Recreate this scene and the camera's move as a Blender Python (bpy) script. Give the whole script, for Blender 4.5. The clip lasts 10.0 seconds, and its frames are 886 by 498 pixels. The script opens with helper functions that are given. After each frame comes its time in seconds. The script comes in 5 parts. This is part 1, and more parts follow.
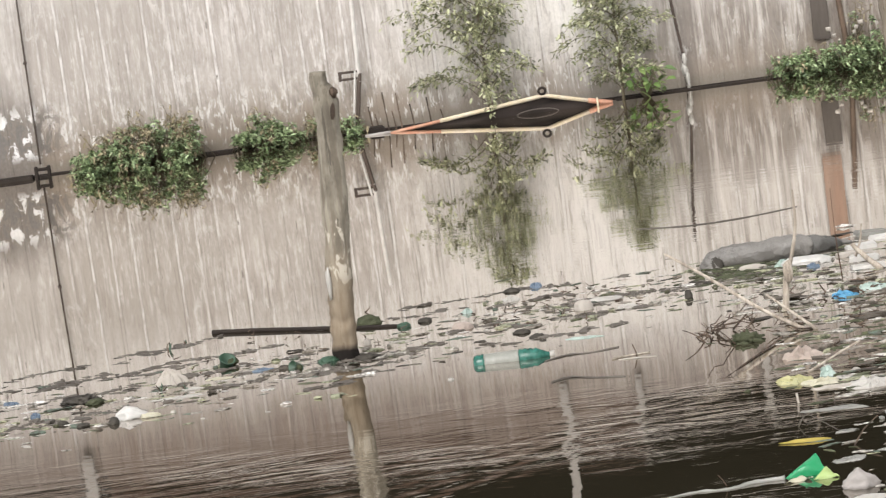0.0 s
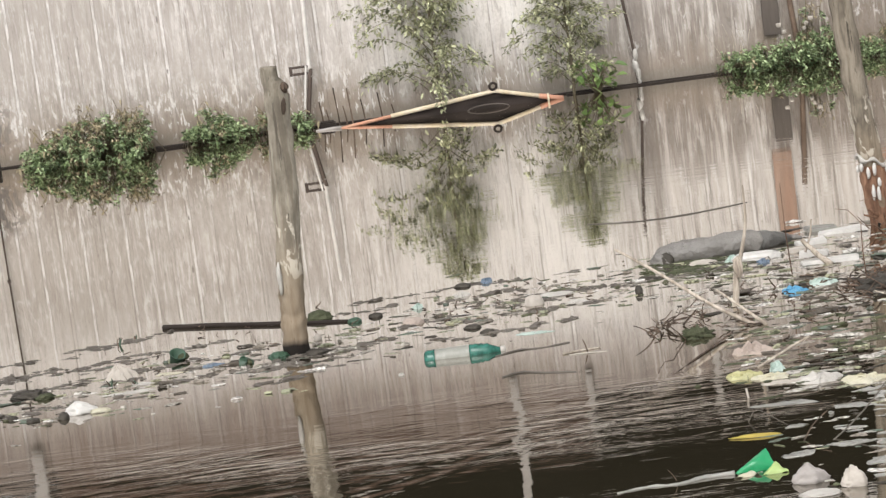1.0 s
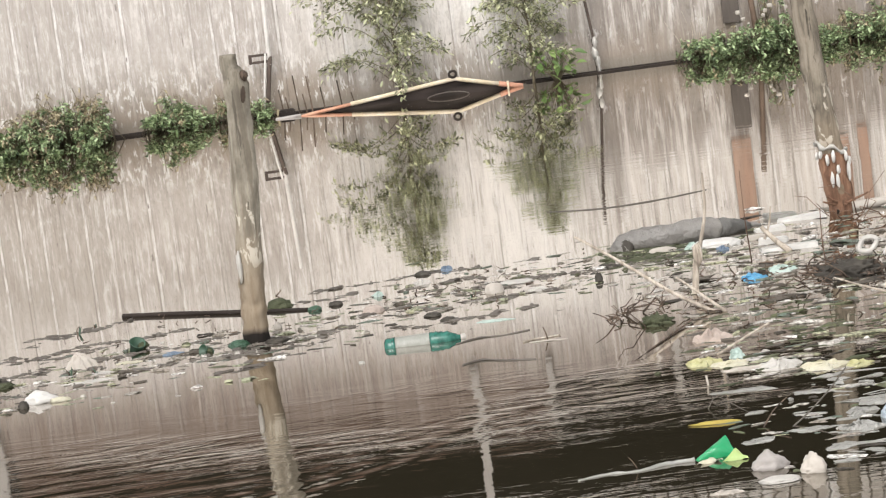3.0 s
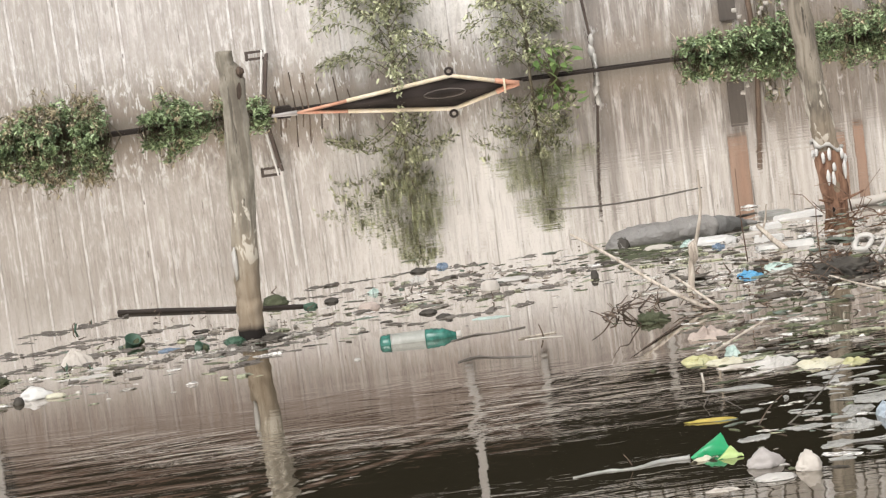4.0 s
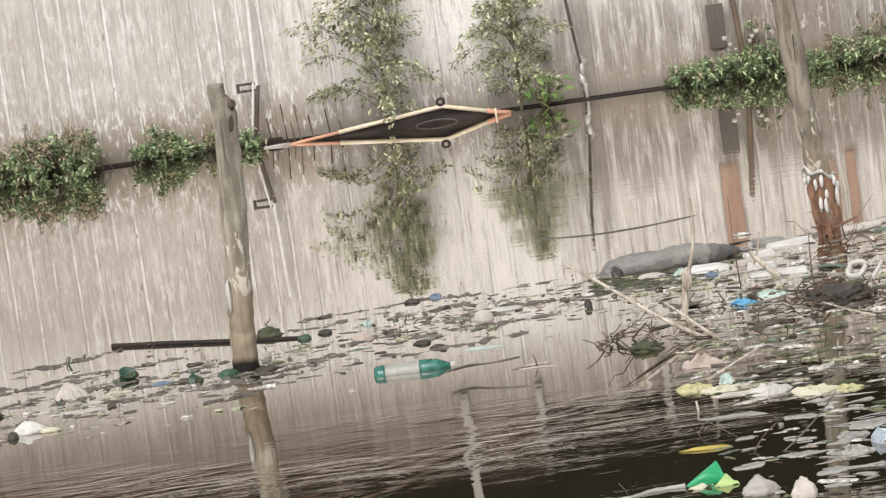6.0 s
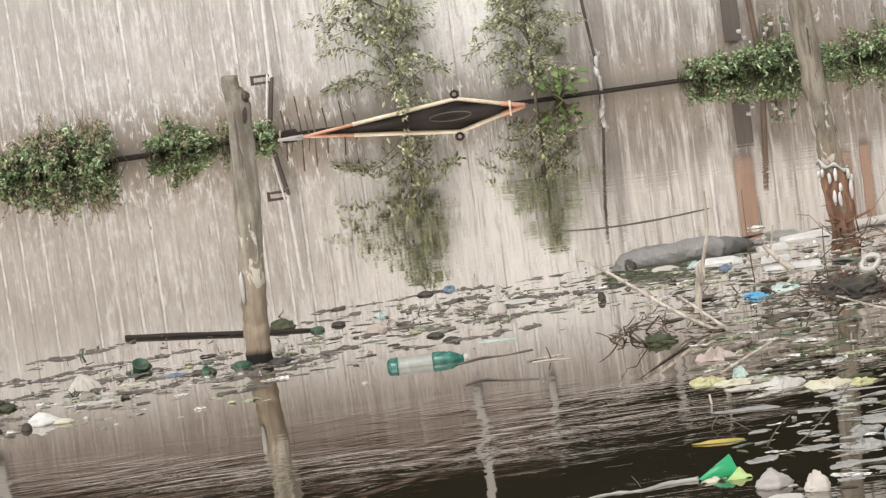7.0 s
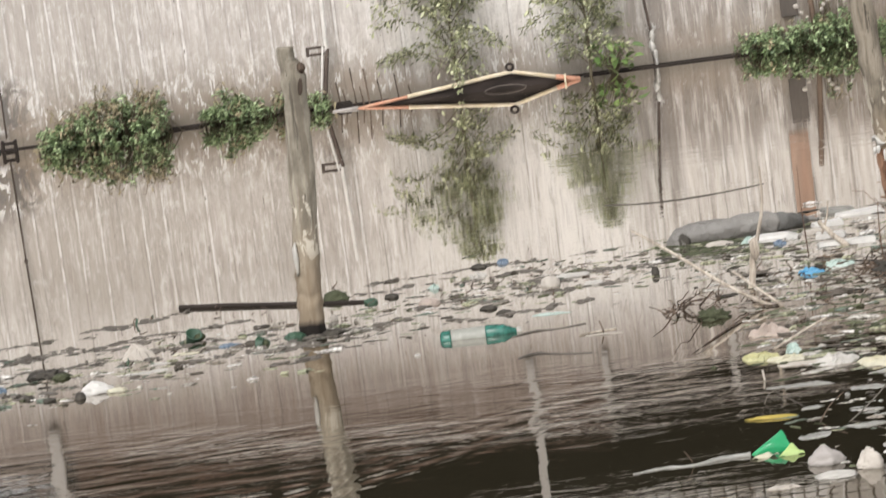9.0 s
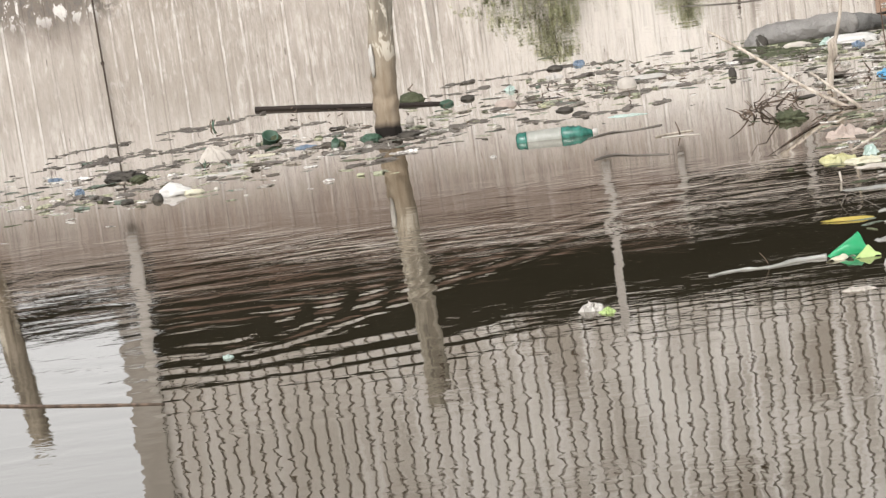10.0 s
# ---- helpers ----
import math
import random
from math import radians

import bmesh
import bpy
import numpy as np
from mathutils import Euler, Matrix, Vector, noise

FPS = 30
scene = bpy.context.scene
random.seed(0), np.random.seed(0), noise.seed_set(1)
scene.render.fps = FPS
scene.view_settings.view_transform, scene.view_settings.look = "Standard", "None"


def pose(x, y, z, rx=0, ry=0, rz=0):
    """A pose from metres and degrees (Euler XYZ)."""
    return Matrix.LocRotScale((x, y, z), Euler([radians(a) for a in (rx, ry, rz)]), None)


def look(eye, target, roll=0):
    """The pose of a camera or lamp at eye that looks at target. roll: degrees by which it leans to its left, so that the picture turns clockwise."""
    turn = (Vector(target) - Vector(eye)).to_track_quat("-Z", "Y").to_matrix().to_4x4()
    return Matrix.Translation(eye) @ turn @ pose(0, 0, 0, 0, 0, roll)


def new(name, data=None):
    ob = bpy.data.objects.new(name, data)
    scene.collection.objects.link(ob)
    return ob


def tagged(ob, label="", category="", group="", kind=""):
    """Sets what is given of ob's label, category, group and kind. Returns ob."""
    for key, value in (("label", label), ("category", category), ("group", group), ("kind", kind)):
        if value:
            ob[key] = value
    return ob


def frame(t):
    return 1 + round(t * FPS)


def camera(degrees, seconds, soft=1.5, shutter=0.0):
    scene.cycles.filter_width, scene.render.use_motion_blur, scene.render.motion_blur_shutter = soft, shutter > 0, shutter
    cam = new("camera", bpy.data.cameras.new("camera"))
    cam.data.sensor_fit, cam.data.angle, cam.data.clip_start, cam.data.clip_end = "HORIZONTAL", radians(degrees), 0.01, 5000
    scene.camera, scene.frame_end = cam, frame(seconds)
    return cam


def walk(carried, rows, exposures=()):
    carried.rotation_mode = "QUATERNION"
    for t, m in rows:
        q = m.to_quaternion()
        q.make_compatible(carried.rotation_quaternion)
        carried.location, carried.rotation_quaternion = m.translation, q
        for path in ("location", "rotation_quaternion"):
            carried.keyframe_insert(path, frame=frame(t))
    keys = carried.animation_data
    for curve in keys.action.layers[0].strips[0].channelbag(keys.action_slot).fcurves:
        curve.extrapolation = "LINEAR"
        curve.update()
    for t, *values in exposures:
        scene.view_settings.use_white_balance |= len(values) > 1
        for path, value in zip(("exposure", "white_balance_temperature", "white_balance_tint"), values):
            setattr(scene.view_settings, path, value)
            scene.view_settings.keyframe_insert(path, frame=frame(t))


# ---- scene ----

# ------------------------------------------------------------ camera
cam = camera(19.0, 10.0, soft=1.25, shutter=0.4)
EYE = 2.0
ROWS = [
    (0.0, 82.241, 7.630, -1.036), (0.5, 82.208, 7.549, -1.669), (1.0, 81.999, 7.424, -2.091),
    (1.5, 81.424, 7.123, -2.506), (2.0, 81.327, 7.213, -2.732), (2.5, 81.425, 7.315, -2.859),
    (3.0, 81.624, 7.436, -2.974), (4.5, 81.523, 7.245, -3.072), (5.0, 81.801, 7.630, -3.269),
    (5.5, 82.203, 7.841, -3.339), (7.0, 82.058, 7.701, -2.957), (7.5, 82.025, 7.817, -2.707),
    (8.0, 82.079, 7.797, -2.409), (8.5, 82.039, 7.713, -2.168), (9.0, 81.632, 7.353, -1.721),
    (9.1, 80.737, 7.396, -1.367), (9.2, 79.673, 7.439, -0.724), (9.3, 78.809, 7.481, -0.231),
    (9.4, 78.481, 7.524, 0.062), (9.5, 78.244, 7.567, 0.205), (10.0, 77.551, 7.651, -0.094),
]
walk(cam, [(t, pose(0, 0, EYE, rx, ry, rz)) for t, rx, ry, rz in ROWS],
     [(0.0, 0.34), (1.0, 0.31), (1.5, 0.28), (2.0, 0.40), (3.0, 0.46), (5.0, 0.41), (7.0, 0.31), (8.5, 0.30), (9.0, 0.33), (9.5, 0.56), (10.0, 0.56)])

# ------------------------------------------------------------ light: bright overcast sky
world = bpy.data.worlds.new("overcast_sky")
scene.world = world
world.use_nodes = True
wn, wl = world.node_tree.nodes, world.node_tree.links
wn.clear()
sky = wn.new("ShaderNodeTexSky")
sky.sky_type = "NISHITA"
sky.sun_disc = False
sky.sun_elevation, sky.sun_rotation = radians(52), radians(200)
sky.air_density, sky.dust_density = 1.0, 4.0
soft_sky = wn.new("ShaderNodeHueSaturation")
soft_sky.inputs["Saturation"].default_value = 0.08
bg = wn.new("ShaderNodeBackground")
bg.inputs["Strength"].default_value = 0.22
wout = wn.new("ShaderNodeOutputWorld")
wl.new(sky.outputs["Color"], soft_sky.inputs["Color"])
wl.new(soft_sky.outputs["Color"], bg.inputs["Color"])
wl.new(bg.outputs["Background"], wout.inputs["Surface"])
sun_data = bpy.data.lights.new("sun", "SUN")
sun_data.energy, sun_data.angle, sun_data.color = 0.25, radians(25), (1.0, 0.95, 0.88)
sun = new("sun", sun_data)
sun.matrix_world = look((-6, -14, 30), (0, 18, 0))


# ------------------------------------------------------------ materials
class Nodes:
    """A node material under construction."""

    def __init__(self, name):
        self.m = bpy.data.materials.new(name)
        self.m.use_nodes = True
        self.t = self.m.node_tree
        self.b = self.t.nodes["Principled BSDF"]

    def add(self, kind, **values):
        n = self.t.nodes.new(kind)
        for k, v in values.items():
            n.inputs[k].default_value = v
        return n

    def link(self, a, b):
        self.t.links.new(a, b)

    def coords(self, scale=(1, 1, 1), world_space=True):
        if world_space:
            out = self.add("ShaderNodeNewGeometry").outputs["Position"]
        else:
            out = self.add("ShaderNodeTexCoord").outputs["Object"]
        mp = self.add("ShaderNodeMapping")
        mp.inputs["Scale"].default_value = scale
        self.link(out, mp.inputs["Vector"])
        return mp.outputs["Vector"]

    def noise(self, vec, scale=1.0, detail=4.0, rough=0.55, distort=0.0):
        n = self.add("ShaderNodeTexNoise", Scale=scale, Detail=detail, Roughness=rough, Distortion=distort)
        self.link(vec, n.inputs["Vector"])
        return n.outputs["Fac"]

    def ramp(self, fac, *stops):
        r = self.add("ShaderNodeValToRGB")
        e = r.color_ramp.elements
        while len(e) < len(stops):
            e.new(0.5)
        for el, (p, c) in zip(e, stops):
            el.position = p
            el.color = (*c, 1) if isinstance(c, tuple) else (c, c, c, 1)
        self.link(fac, r.inputs["Fac"])
        return r.outputs["Color"]

    def mix(self, fac, a, b, blend="MIX"):
        n = self.add("ShaderNodeMix")
        n.data_type, n.blend_type = "RGBA", blend
        for v, s in ((fac, n.inputs[0]), (a, n.inputs[6]), (b, n.inputs[7])):
            if isinstance(v, (int, float)):
                s.default_value = v if s.type == "VALUE" else (v, v, v, 1)
            elif isinstance(v, tuple):
                s.default_value = (*v, 1)
            else:
                self.link(v, s)
        return n.outputs[2]

    def math(self, op, a, b=0.0, clamp=False):
        n = self.add("ShaderNodeMath")
        n.operation, n.use_clamp = op, clamp
        for v, s in ((a, n.inputs[0]), (b, n.inputs[1])):
            if isinstance(v, (int, float)):
                s.default_value = v
            else:
                self.link(v, s)
        return n.outputs[0]

    def between(self, v, lo, hi):
        """0 at lo, 1 at hi, clamped."""
        n = self.add("ShaderNodeMapRange")
        n.inputs["From Min"].default_value, n.inputs["From Max"].default_value = lo, hi
        self.link(v, n.inputs["Value"])
        return n.outputs["Result"]

    def axes(self):
        sep = self.add("ShaderNodeSeparateXYZ")
        self.link(self.add("ShaderNodeNewGeometry").outputs["Position"], sep.inputs[0])
        return sep.outputs

    def bump(self, height, dist, strength=1.0):
        n = self.add("ShaderNodeBump", Strength=strength, Distance=dist)
        self.link(height, n.inputs["Height"])
        self.link(n.outputs["Normal"], self.b.inputs["Normal"])

    def done(self, color=None, rough=0.8, **more):
        if color is not None:
            if isinstance(color, tuple):
                self.b.inputs["Base Color"].default_value = (*color, 1)
            else:
                self.link(color, self.b.inputs["Base Color"])
        if isinstance(rough, float):
            self.b.inputs["Roughness"].default_value = rough
        else:
            self.link(rough, self.b.inputs["Roughness"])
        if isinstance(rough, float) and rough >= 0.6:
            self.b.inputs["Specular IOR Level"].default_value = 0.15
        for k, v in more.items():
            self.b.inputs[k.replace("_", " ")].default_value = v
        return self.m


def simple(name, a, b, scale=20.0, rough=0.6, bump=0.002, stretch=(1, 1, 1), **more):
    """Two-tone mottled surface with fine relief, at two scales."""
    n = Nodes(name)
    v = n.coords(stretch, False)
    big = n.noise(v, scale * 0.25, 3.0)
    fine = n.noise(v, scale, 5.0, 0.65)
    c = n.mix(n.ramp(big, (0.3, 0.0), (0.7, 1.0)), a, b)
    c = n.mix(n.ramp(fine, (0.35, 0.0), (0.75, 0.55)), c, tuple(x * 0.55 for x in a))
    n.bump(fine, bump)
    return n.done(c, rough, **more)


def leaf_material(name, dark, mid, light, rough=0.5):
    n = Nodes(name)
    g = n.add("ShaderNodeNewGeometry")
    c = n.ramp(g.outputs["Random Per Island"], (0.0, dark), (0.5, mid), (0.95, light))
    m = n.done(c, rough)
    n.b.inputs["Subsurface Weight"].default_value = 0.0
    return m


def wall_material():
    n = Nodes("weathered_painted_sheet")
    x, y, z = n.axes()
    streak = n.noise(n.coords((25, 25, 3.2)), 1.0, 6.0, 0.7, 0.2)
    wide = n.noise(n.coords((5.0, 5.0, 0.6)), 1.0, 3.0, 0.6)
    cloud = n.noise(n.coords((1.3, 1.3, 1.1)), 1.0, 4.0, 0.6)
    rough = n.noise(n.coords((0.8, 0.8, 1.8)), 1.0, 3.0, 0.6)
    grain = n.noise(n.coords((60, 60, 34)), 1.0, 5.0, 0.7)
    c = n.mix(n.ramp(cloud, (0.32, 0.0), (0.68, 1.0)), (0.36, 0.325, 0.290), (0.475, 0.432, 0.395))
    c = n.mix(n.ramp(wide, (0.42, 0.0), (0.64, 0.45)), c, (0.33, 0.29, 0.26))
    limewash = n.math("MULTIPLY", n.between(x, -0.6, 0.3), n.between(x, 2.1, 1.9))
    c = n.mix(n.math("MULTIPLY", limewash, n.ramp(wide, (0.30, 0.95), (0.70, 0.6))), c, (0.79, 0.75, 0.70))
    upper = n.math("MULTIPLY", n.between(n.math("ADD", x, n.math("MULTIPLY", cloud, 0.3)), 2.1, 2.4), n.between(n.math("ADD", z, n.math("MULTIPLY", wide, 0.5)), 0.95, 1.25))
    c = n.mix(n.math("MULTIPLY", upper, n.ramp(wide, (0.30, 0.75), (0.70, 0.3))), c, (0.66, 0.62, 0.57))
    c = n.mix(n.math("MULTIPLY", n.between(x, -1.3, -2.4), 0.42), c, (0.34, 0.305, 0.27))
    # paler high band: brightness put into the colour to offset the water's weaker near reflection
    high = n.between(n.math("ADD", z, n.math("MULTIPLY", wide, 0.8)), 1.75, 2.3)
    high = n.math("MULTIPLY", high, n.between(z, 2.6, 2.2))
    c = n.mix(n.math("MULTIPLY", high, 0.8), c, (0.64, 0.60, 0.56))
    # long runs of paint and grime, all over
    runs = n.noise(n.coords((28, 28, 1.5)), 1.0, 5.0, 0.7, 0.4)
    bare = n.ramp(n.noise(n.coords((1.6, 1.6, 1.3)), 1.0, 3.0, 0.6), (0.38, 0.2), (0.58, 1.0))
    c = n.mix(n.math("MULTIPLY", bare, n.ramp(runs, (0.52, 0.0), (0.66, 0.55))), c, (0.69, 0.655, 0.62))
    c = n.mix(n.math("MULTIPLY", bare, n.ramp(runs, (0.34, 0.6), (0.46, 0.0))), c, (0.25, 0.215, 0.188))
    dab = n.noise(n.coords((19, 19, 5.5)), 1.0, 5.0, 0.7, 0.6)
    c = n.mix(n.math("MULTIPLY", bare, n.ramp(dab, (0.54, 0.0), (0.60, 0.5))), c, (0.29, 0.255, 0.225))
    c = n.mix(n.math("MULTIPLY", bare, n.ramp(dab, (0.39, 0.55), (0.45, 0.0))), c, (0.66, 0.63, 0.60))
    # worn zones carry dense runs, clean zones hardly any
    worn = n.ramp(rough, (0.36, 0.25), (0.54, 1.0))
    worn = n.math("MULTIPLY", worn, n.math("ADD", n.math("MULTIPLY", n.between(x, -2.9, -1.6), 0.65), 0.35))
    c = n.mix(n.math("MULTIPLY", worn, n.ramp(streak, (0.54, 0.0), (0.61, 0.8))), c, (0.70, 0.665, 0.635))
    c = n.mix(n.math("MULTIPLY", worn, n.ramp(streak, (0.34, 0.75), (0.43, 0.0))), c, (0.21, 0.185, 0.16))
    # white along the ribs in broken lengths: leftover paint and a painted-in highlight
    along = n.math("FRACT", n.math("DIVIDE", n.math("ADD", x, 10.2), 0.19))
    on_rib = n.math("MULTIPLY", n.between(along, 0.43, 0.455), n.between(along, 0.56, 0.535))
    left = n.ramp(n.noise(n.coords((5.3, 5.3, 0.9)), 1.0, 4.0, 0.6), (0.45, 0.0), (0.53, 0.85))
    left = n.math("MULTIPLY", left, n.ramp(n.noise(n.coords((30, 30, 7)), 1.0, 4.0, 0.6), (0.38, 0.15), (0.55, 1.0)))
    c = n.mix(n.math("MULTIPLY", on_rib, left), c, (0.72, 0.69, 0.665))
    # broken dark line left of each rib: its shadow put into the colour
    shade = n.math("MULTIPLY", n.between(along, 0.34, 0.38), n.between(along, 0.44, 0.41))
    shade_breaks = n.ramp(n.noise(n.coords((5.3, 5.3, 1.4)), 1.0, 4.0, 0.6), (0.50, 0.0), (0.60, 0.55))
    c = n.mix(n.math("MULTIPLY", shade, shade_breaks), c, (0.17, 0.145, 0.125))
    # short dark ticks of fixing holes and rust runs
    tick = n.noise(n.coords((30, 30, 5)), 1.0, 3.0, 0.5)
    c = n.mix(n.ramp(tick, (0.275, 0.9), (0.31, 0.0)), c, (0.13, 0.11, 0.095))
    # rust-brown run-off under the top edge
    rust = n.math("MULTIPLY", n.between(n.math("ADD", z, n.math("MULTIPLY", wide, 0.9)), 2.5, 3.15), n.ramp(runs, (0.40, 0.35), (0.60, 0.9)))
    c = n.mix(rust, c, (0.255, 0.172, 0.125))
    rot = n.math("MULTIPLY", n.between(n.math("ADD", z, n.math("MULTIPLY", streak, 1.2)), 2.55, 3.35), 0.88)
    c = n.mix(rot, c, (0.10, 0.068, 0.052))
    # splash zone over the water: brown scum, flaked paint
    edge = n.math("ADD", z, n.math("MULTIPLY", n.math("SUBTRACT", n.noise(n.coords((7, 7, 1.5)), 1.0, 4.0), 0.5), 0.6))
    low = n.math("MULTIPLY", n.between(edge, 0.62, 0.14), n.math("SUBTRACT", 0.8, n.math("MULTIPLY", limewash, 0.6)))
    c = n.mix(low, c, (0.24, 0.188, 0.138))
    end = n.math("MULTIPLY", n.between(x, 2.05, 2.2), n.between(n.math("ADD", edge, n.math("MULTIPLY", cloud, 0.4)), 1.12, 0.80))
    c = n.mix(n.math("MULTIPLY", end, 0.92), c, n.mix(n.ramp(dab, (0.38, 0.0), (0.62, 1.0)), (0.195, 0.158, 0.127), (0.11, 0.088, 0.07)))
    c = n.mix(n.math("MULTIPLY", n.math("MULTIPLY", end, on_rib), n.math("MULTIPLY", left, 0.8)), c, (0.50, 0.455, 0.41))
    wash = n.noise(n.coords((24, 24, 1.5)), 1.0, 5.0, 0.65, 0.2)
    side = n.math("ADD", n.math("MULTIPLY", n.between(x, 1.9, 2.2), 0.75), 0.25)
    c = n.mix(n.math("MULTIPLY", side, n.ramp(wash, (0.58, 0.0), (0.63, 0.5))), c, (0.56, 0.515, 0.47))
    c = n.mix(n.math("MULTIPLY", side, n.ramp(wash, (0.36, 0.7), (0.41, 0.0))), c, (0.15, 0.125, 0.105))
    broad = n.noise(n.coords((10, 10, 0.75)), 1.0, 5.0, 0.65, 0.25)
    right = n.between(x, 2.0, 2.2)
    c = n.mix(n.math("MULTIPLY", right, n.ramp(broad, (0.53, 0.0), (0.61, 0.62))), c, (0.60, 0.55, 0.50))
    c = n.mix(n.math("MULTIPLY", right, n.ramp(broad, (0.37, 0.62), (0.46, 0.0))), c, (0.15, 0.12, 0.095))
    flake = n.noise(n.coords((26, 26, 7)), 1.0, 5.0, 0.6, 0.4)
    zone = n.math("MULTIPLY", n.math("MULTIPLY", n.between(z, 0.05, 0.14), n.between(z, 0.6, 0.22)), n.between(x, 2.3, 1.7))
    c = n.mix(n.math("MULTIPLY", zone, n.ramp(flake, (0.56, 0.0), (0.61, 0.85))), c, (0.72, 0.69, 0.66))
    c = n.mix(n.math("MULTIPLY", zone, n.ramp(flake, (0.35, 0.8), (0.40, 0.0))), c, (0.12, 0.105, 0.09))
    blot = n.noise(n.coords((15, 15, 6.5)), 1.0, 6.0, 0.75, 0.3)
    near_water = n.math("ADD", n.math("MULTIPLY", n.between(n.math("ADD", z, n.math("MULTIPLY", cloud, 0.8)), 1.4, 0.6), 0.9), 0.1)
    near_water = n.math("MULTIPLY", near_water, n.math("SUBTRACT", 1.0, n.math("MULTIPLY", limewash, 0.65)))
    c = n.mix(n.math("MULTIPLY", near_water, n.ramp(blot, (0.50, 0.0), (0.58, 0.68))), c, (0.235, 0.205, 0.178))
    c = n.mix(n.math("MULTIPLY", near_water, n.ramp(blot, (0.37, 0.8), (0.43, 0.0))), c, (0.62, 0.59, 0.56))
    # brown tide mark, with flakes of white left in it
    tide = n.math("MULTIPLY", n.between(edge, 0.40, 0.12), 0.8)
    c = n.mix(tide, c, (0.20, 0.155, 0.112))
    c = n.mix(n.math("MULTIPLY", n.between(z, 0.13, 0.06), 0.5), c, (0.12, 0.105, 0.075))
    c = n.mix(n.math("MULTIPLY", zone, n.ramp(flake, (0.58, 0.0), (0.62, 0.85))), c, (0.68, 0.65, 0.61))
    # brown-stained end of the fence
    stain = n.math("MULTIPLY", n.between(x, -3.25, -3.5), n.between(edge, 0.86, 0.5))
    c = n.mix(n.math("MULTIPLY", stain, 0.95), c, (0.105, 0.083, 0.064))
    # dark run of damp beside the thin pole
    damp = n.math("MULTIPLY", n.math("MULTIPLY", n.between(x, 2.30, 2.36), n.between(x, 2.50, 2.40)), n.math("MULTIPLY", n.between(z, 0.40, 0.60), n.between(z, 1.30, 1.15)))
    c = n.mix(n.math("MULTIPLY", damp, n.ramp(runs, (0.36, 0.85), (0.60, 0.45))), c, (0.14, 0.115, 0.095))
    # large peeled patch
    peel = n.noise(n.coords((9, 9, 5)), 1.0, 5.0, 0.65, 0.5)
    box = n.math("MULTIPLY", n.between(x, -3.05, -3.3), n.math("MULTIPLY", n.between(z, 0.12, 0.2), n.between(z, 0.66, 0.5)))
    c = n.mix(n.math("MULTIPLY", box, n.ramp(peel, (0.55, 0.0), (0.58, 1.0))), c, (0.70, 0.68, 0.66))
    c = n.mix(n.math("MULTIPLY", box, n.ramp(peel, (0.45, 0.85), (0.48, 0.0))), c, (0.09, 0.08, 0.07))
    c = n.mix(n.ramp(grain, (0.45, 0.0), (0.8, 0.4)), c, (0.27, 0.24, 0.21))
    # each sheet weathered a little differently
    info = n.add("ShaderNodeObjectInfo")
    c = n.mix(0.14, c, n.ramp(info.outputs["Random"], (0.0, (0.33, 0.28, 0.25)), (1.0, (0.62, 0.59, 0.57))))
    n.bump(n.math("ADD", grain, n.math("MULTIPLY", streak, 2.0)), 0.003)
    return n.done(c, 0.75)


def zinc_material():
    n = Nodes("weathered_zinc")
    streak = n.noise(n.coords((14, 14, 0.8)), 1.0, 4.0)
    cloud = n.noise(n.coords((1.3, 1.3, 0.9)), 1.0, 5.0, 0.65)
    c = n.mix(n.ramp(cloud, (0.38, 0.0), (0.62, 1.0)), (0.56, 0.535, 0.50), (0.28, 0.245, 0.21))
    c = n.mix(n.ramp(streak, (0.5, 0.0), (0.66, 0.8)), c, (0.62, 0.60, 0.58))
    x, y, z = n.axes()
    stain = n.math("MULTIPLY", n.between(n.math("ADD", x, n.math("MULTIPLY", cloud, 2.0)), 1.2, -1.2), 0.55)
    c = n.mix(stain, c, (0.26, 0.225, 0.19))
    n.bump(streak, 0.002)
    return n.done(c, 0.55, Metallic=0.15)


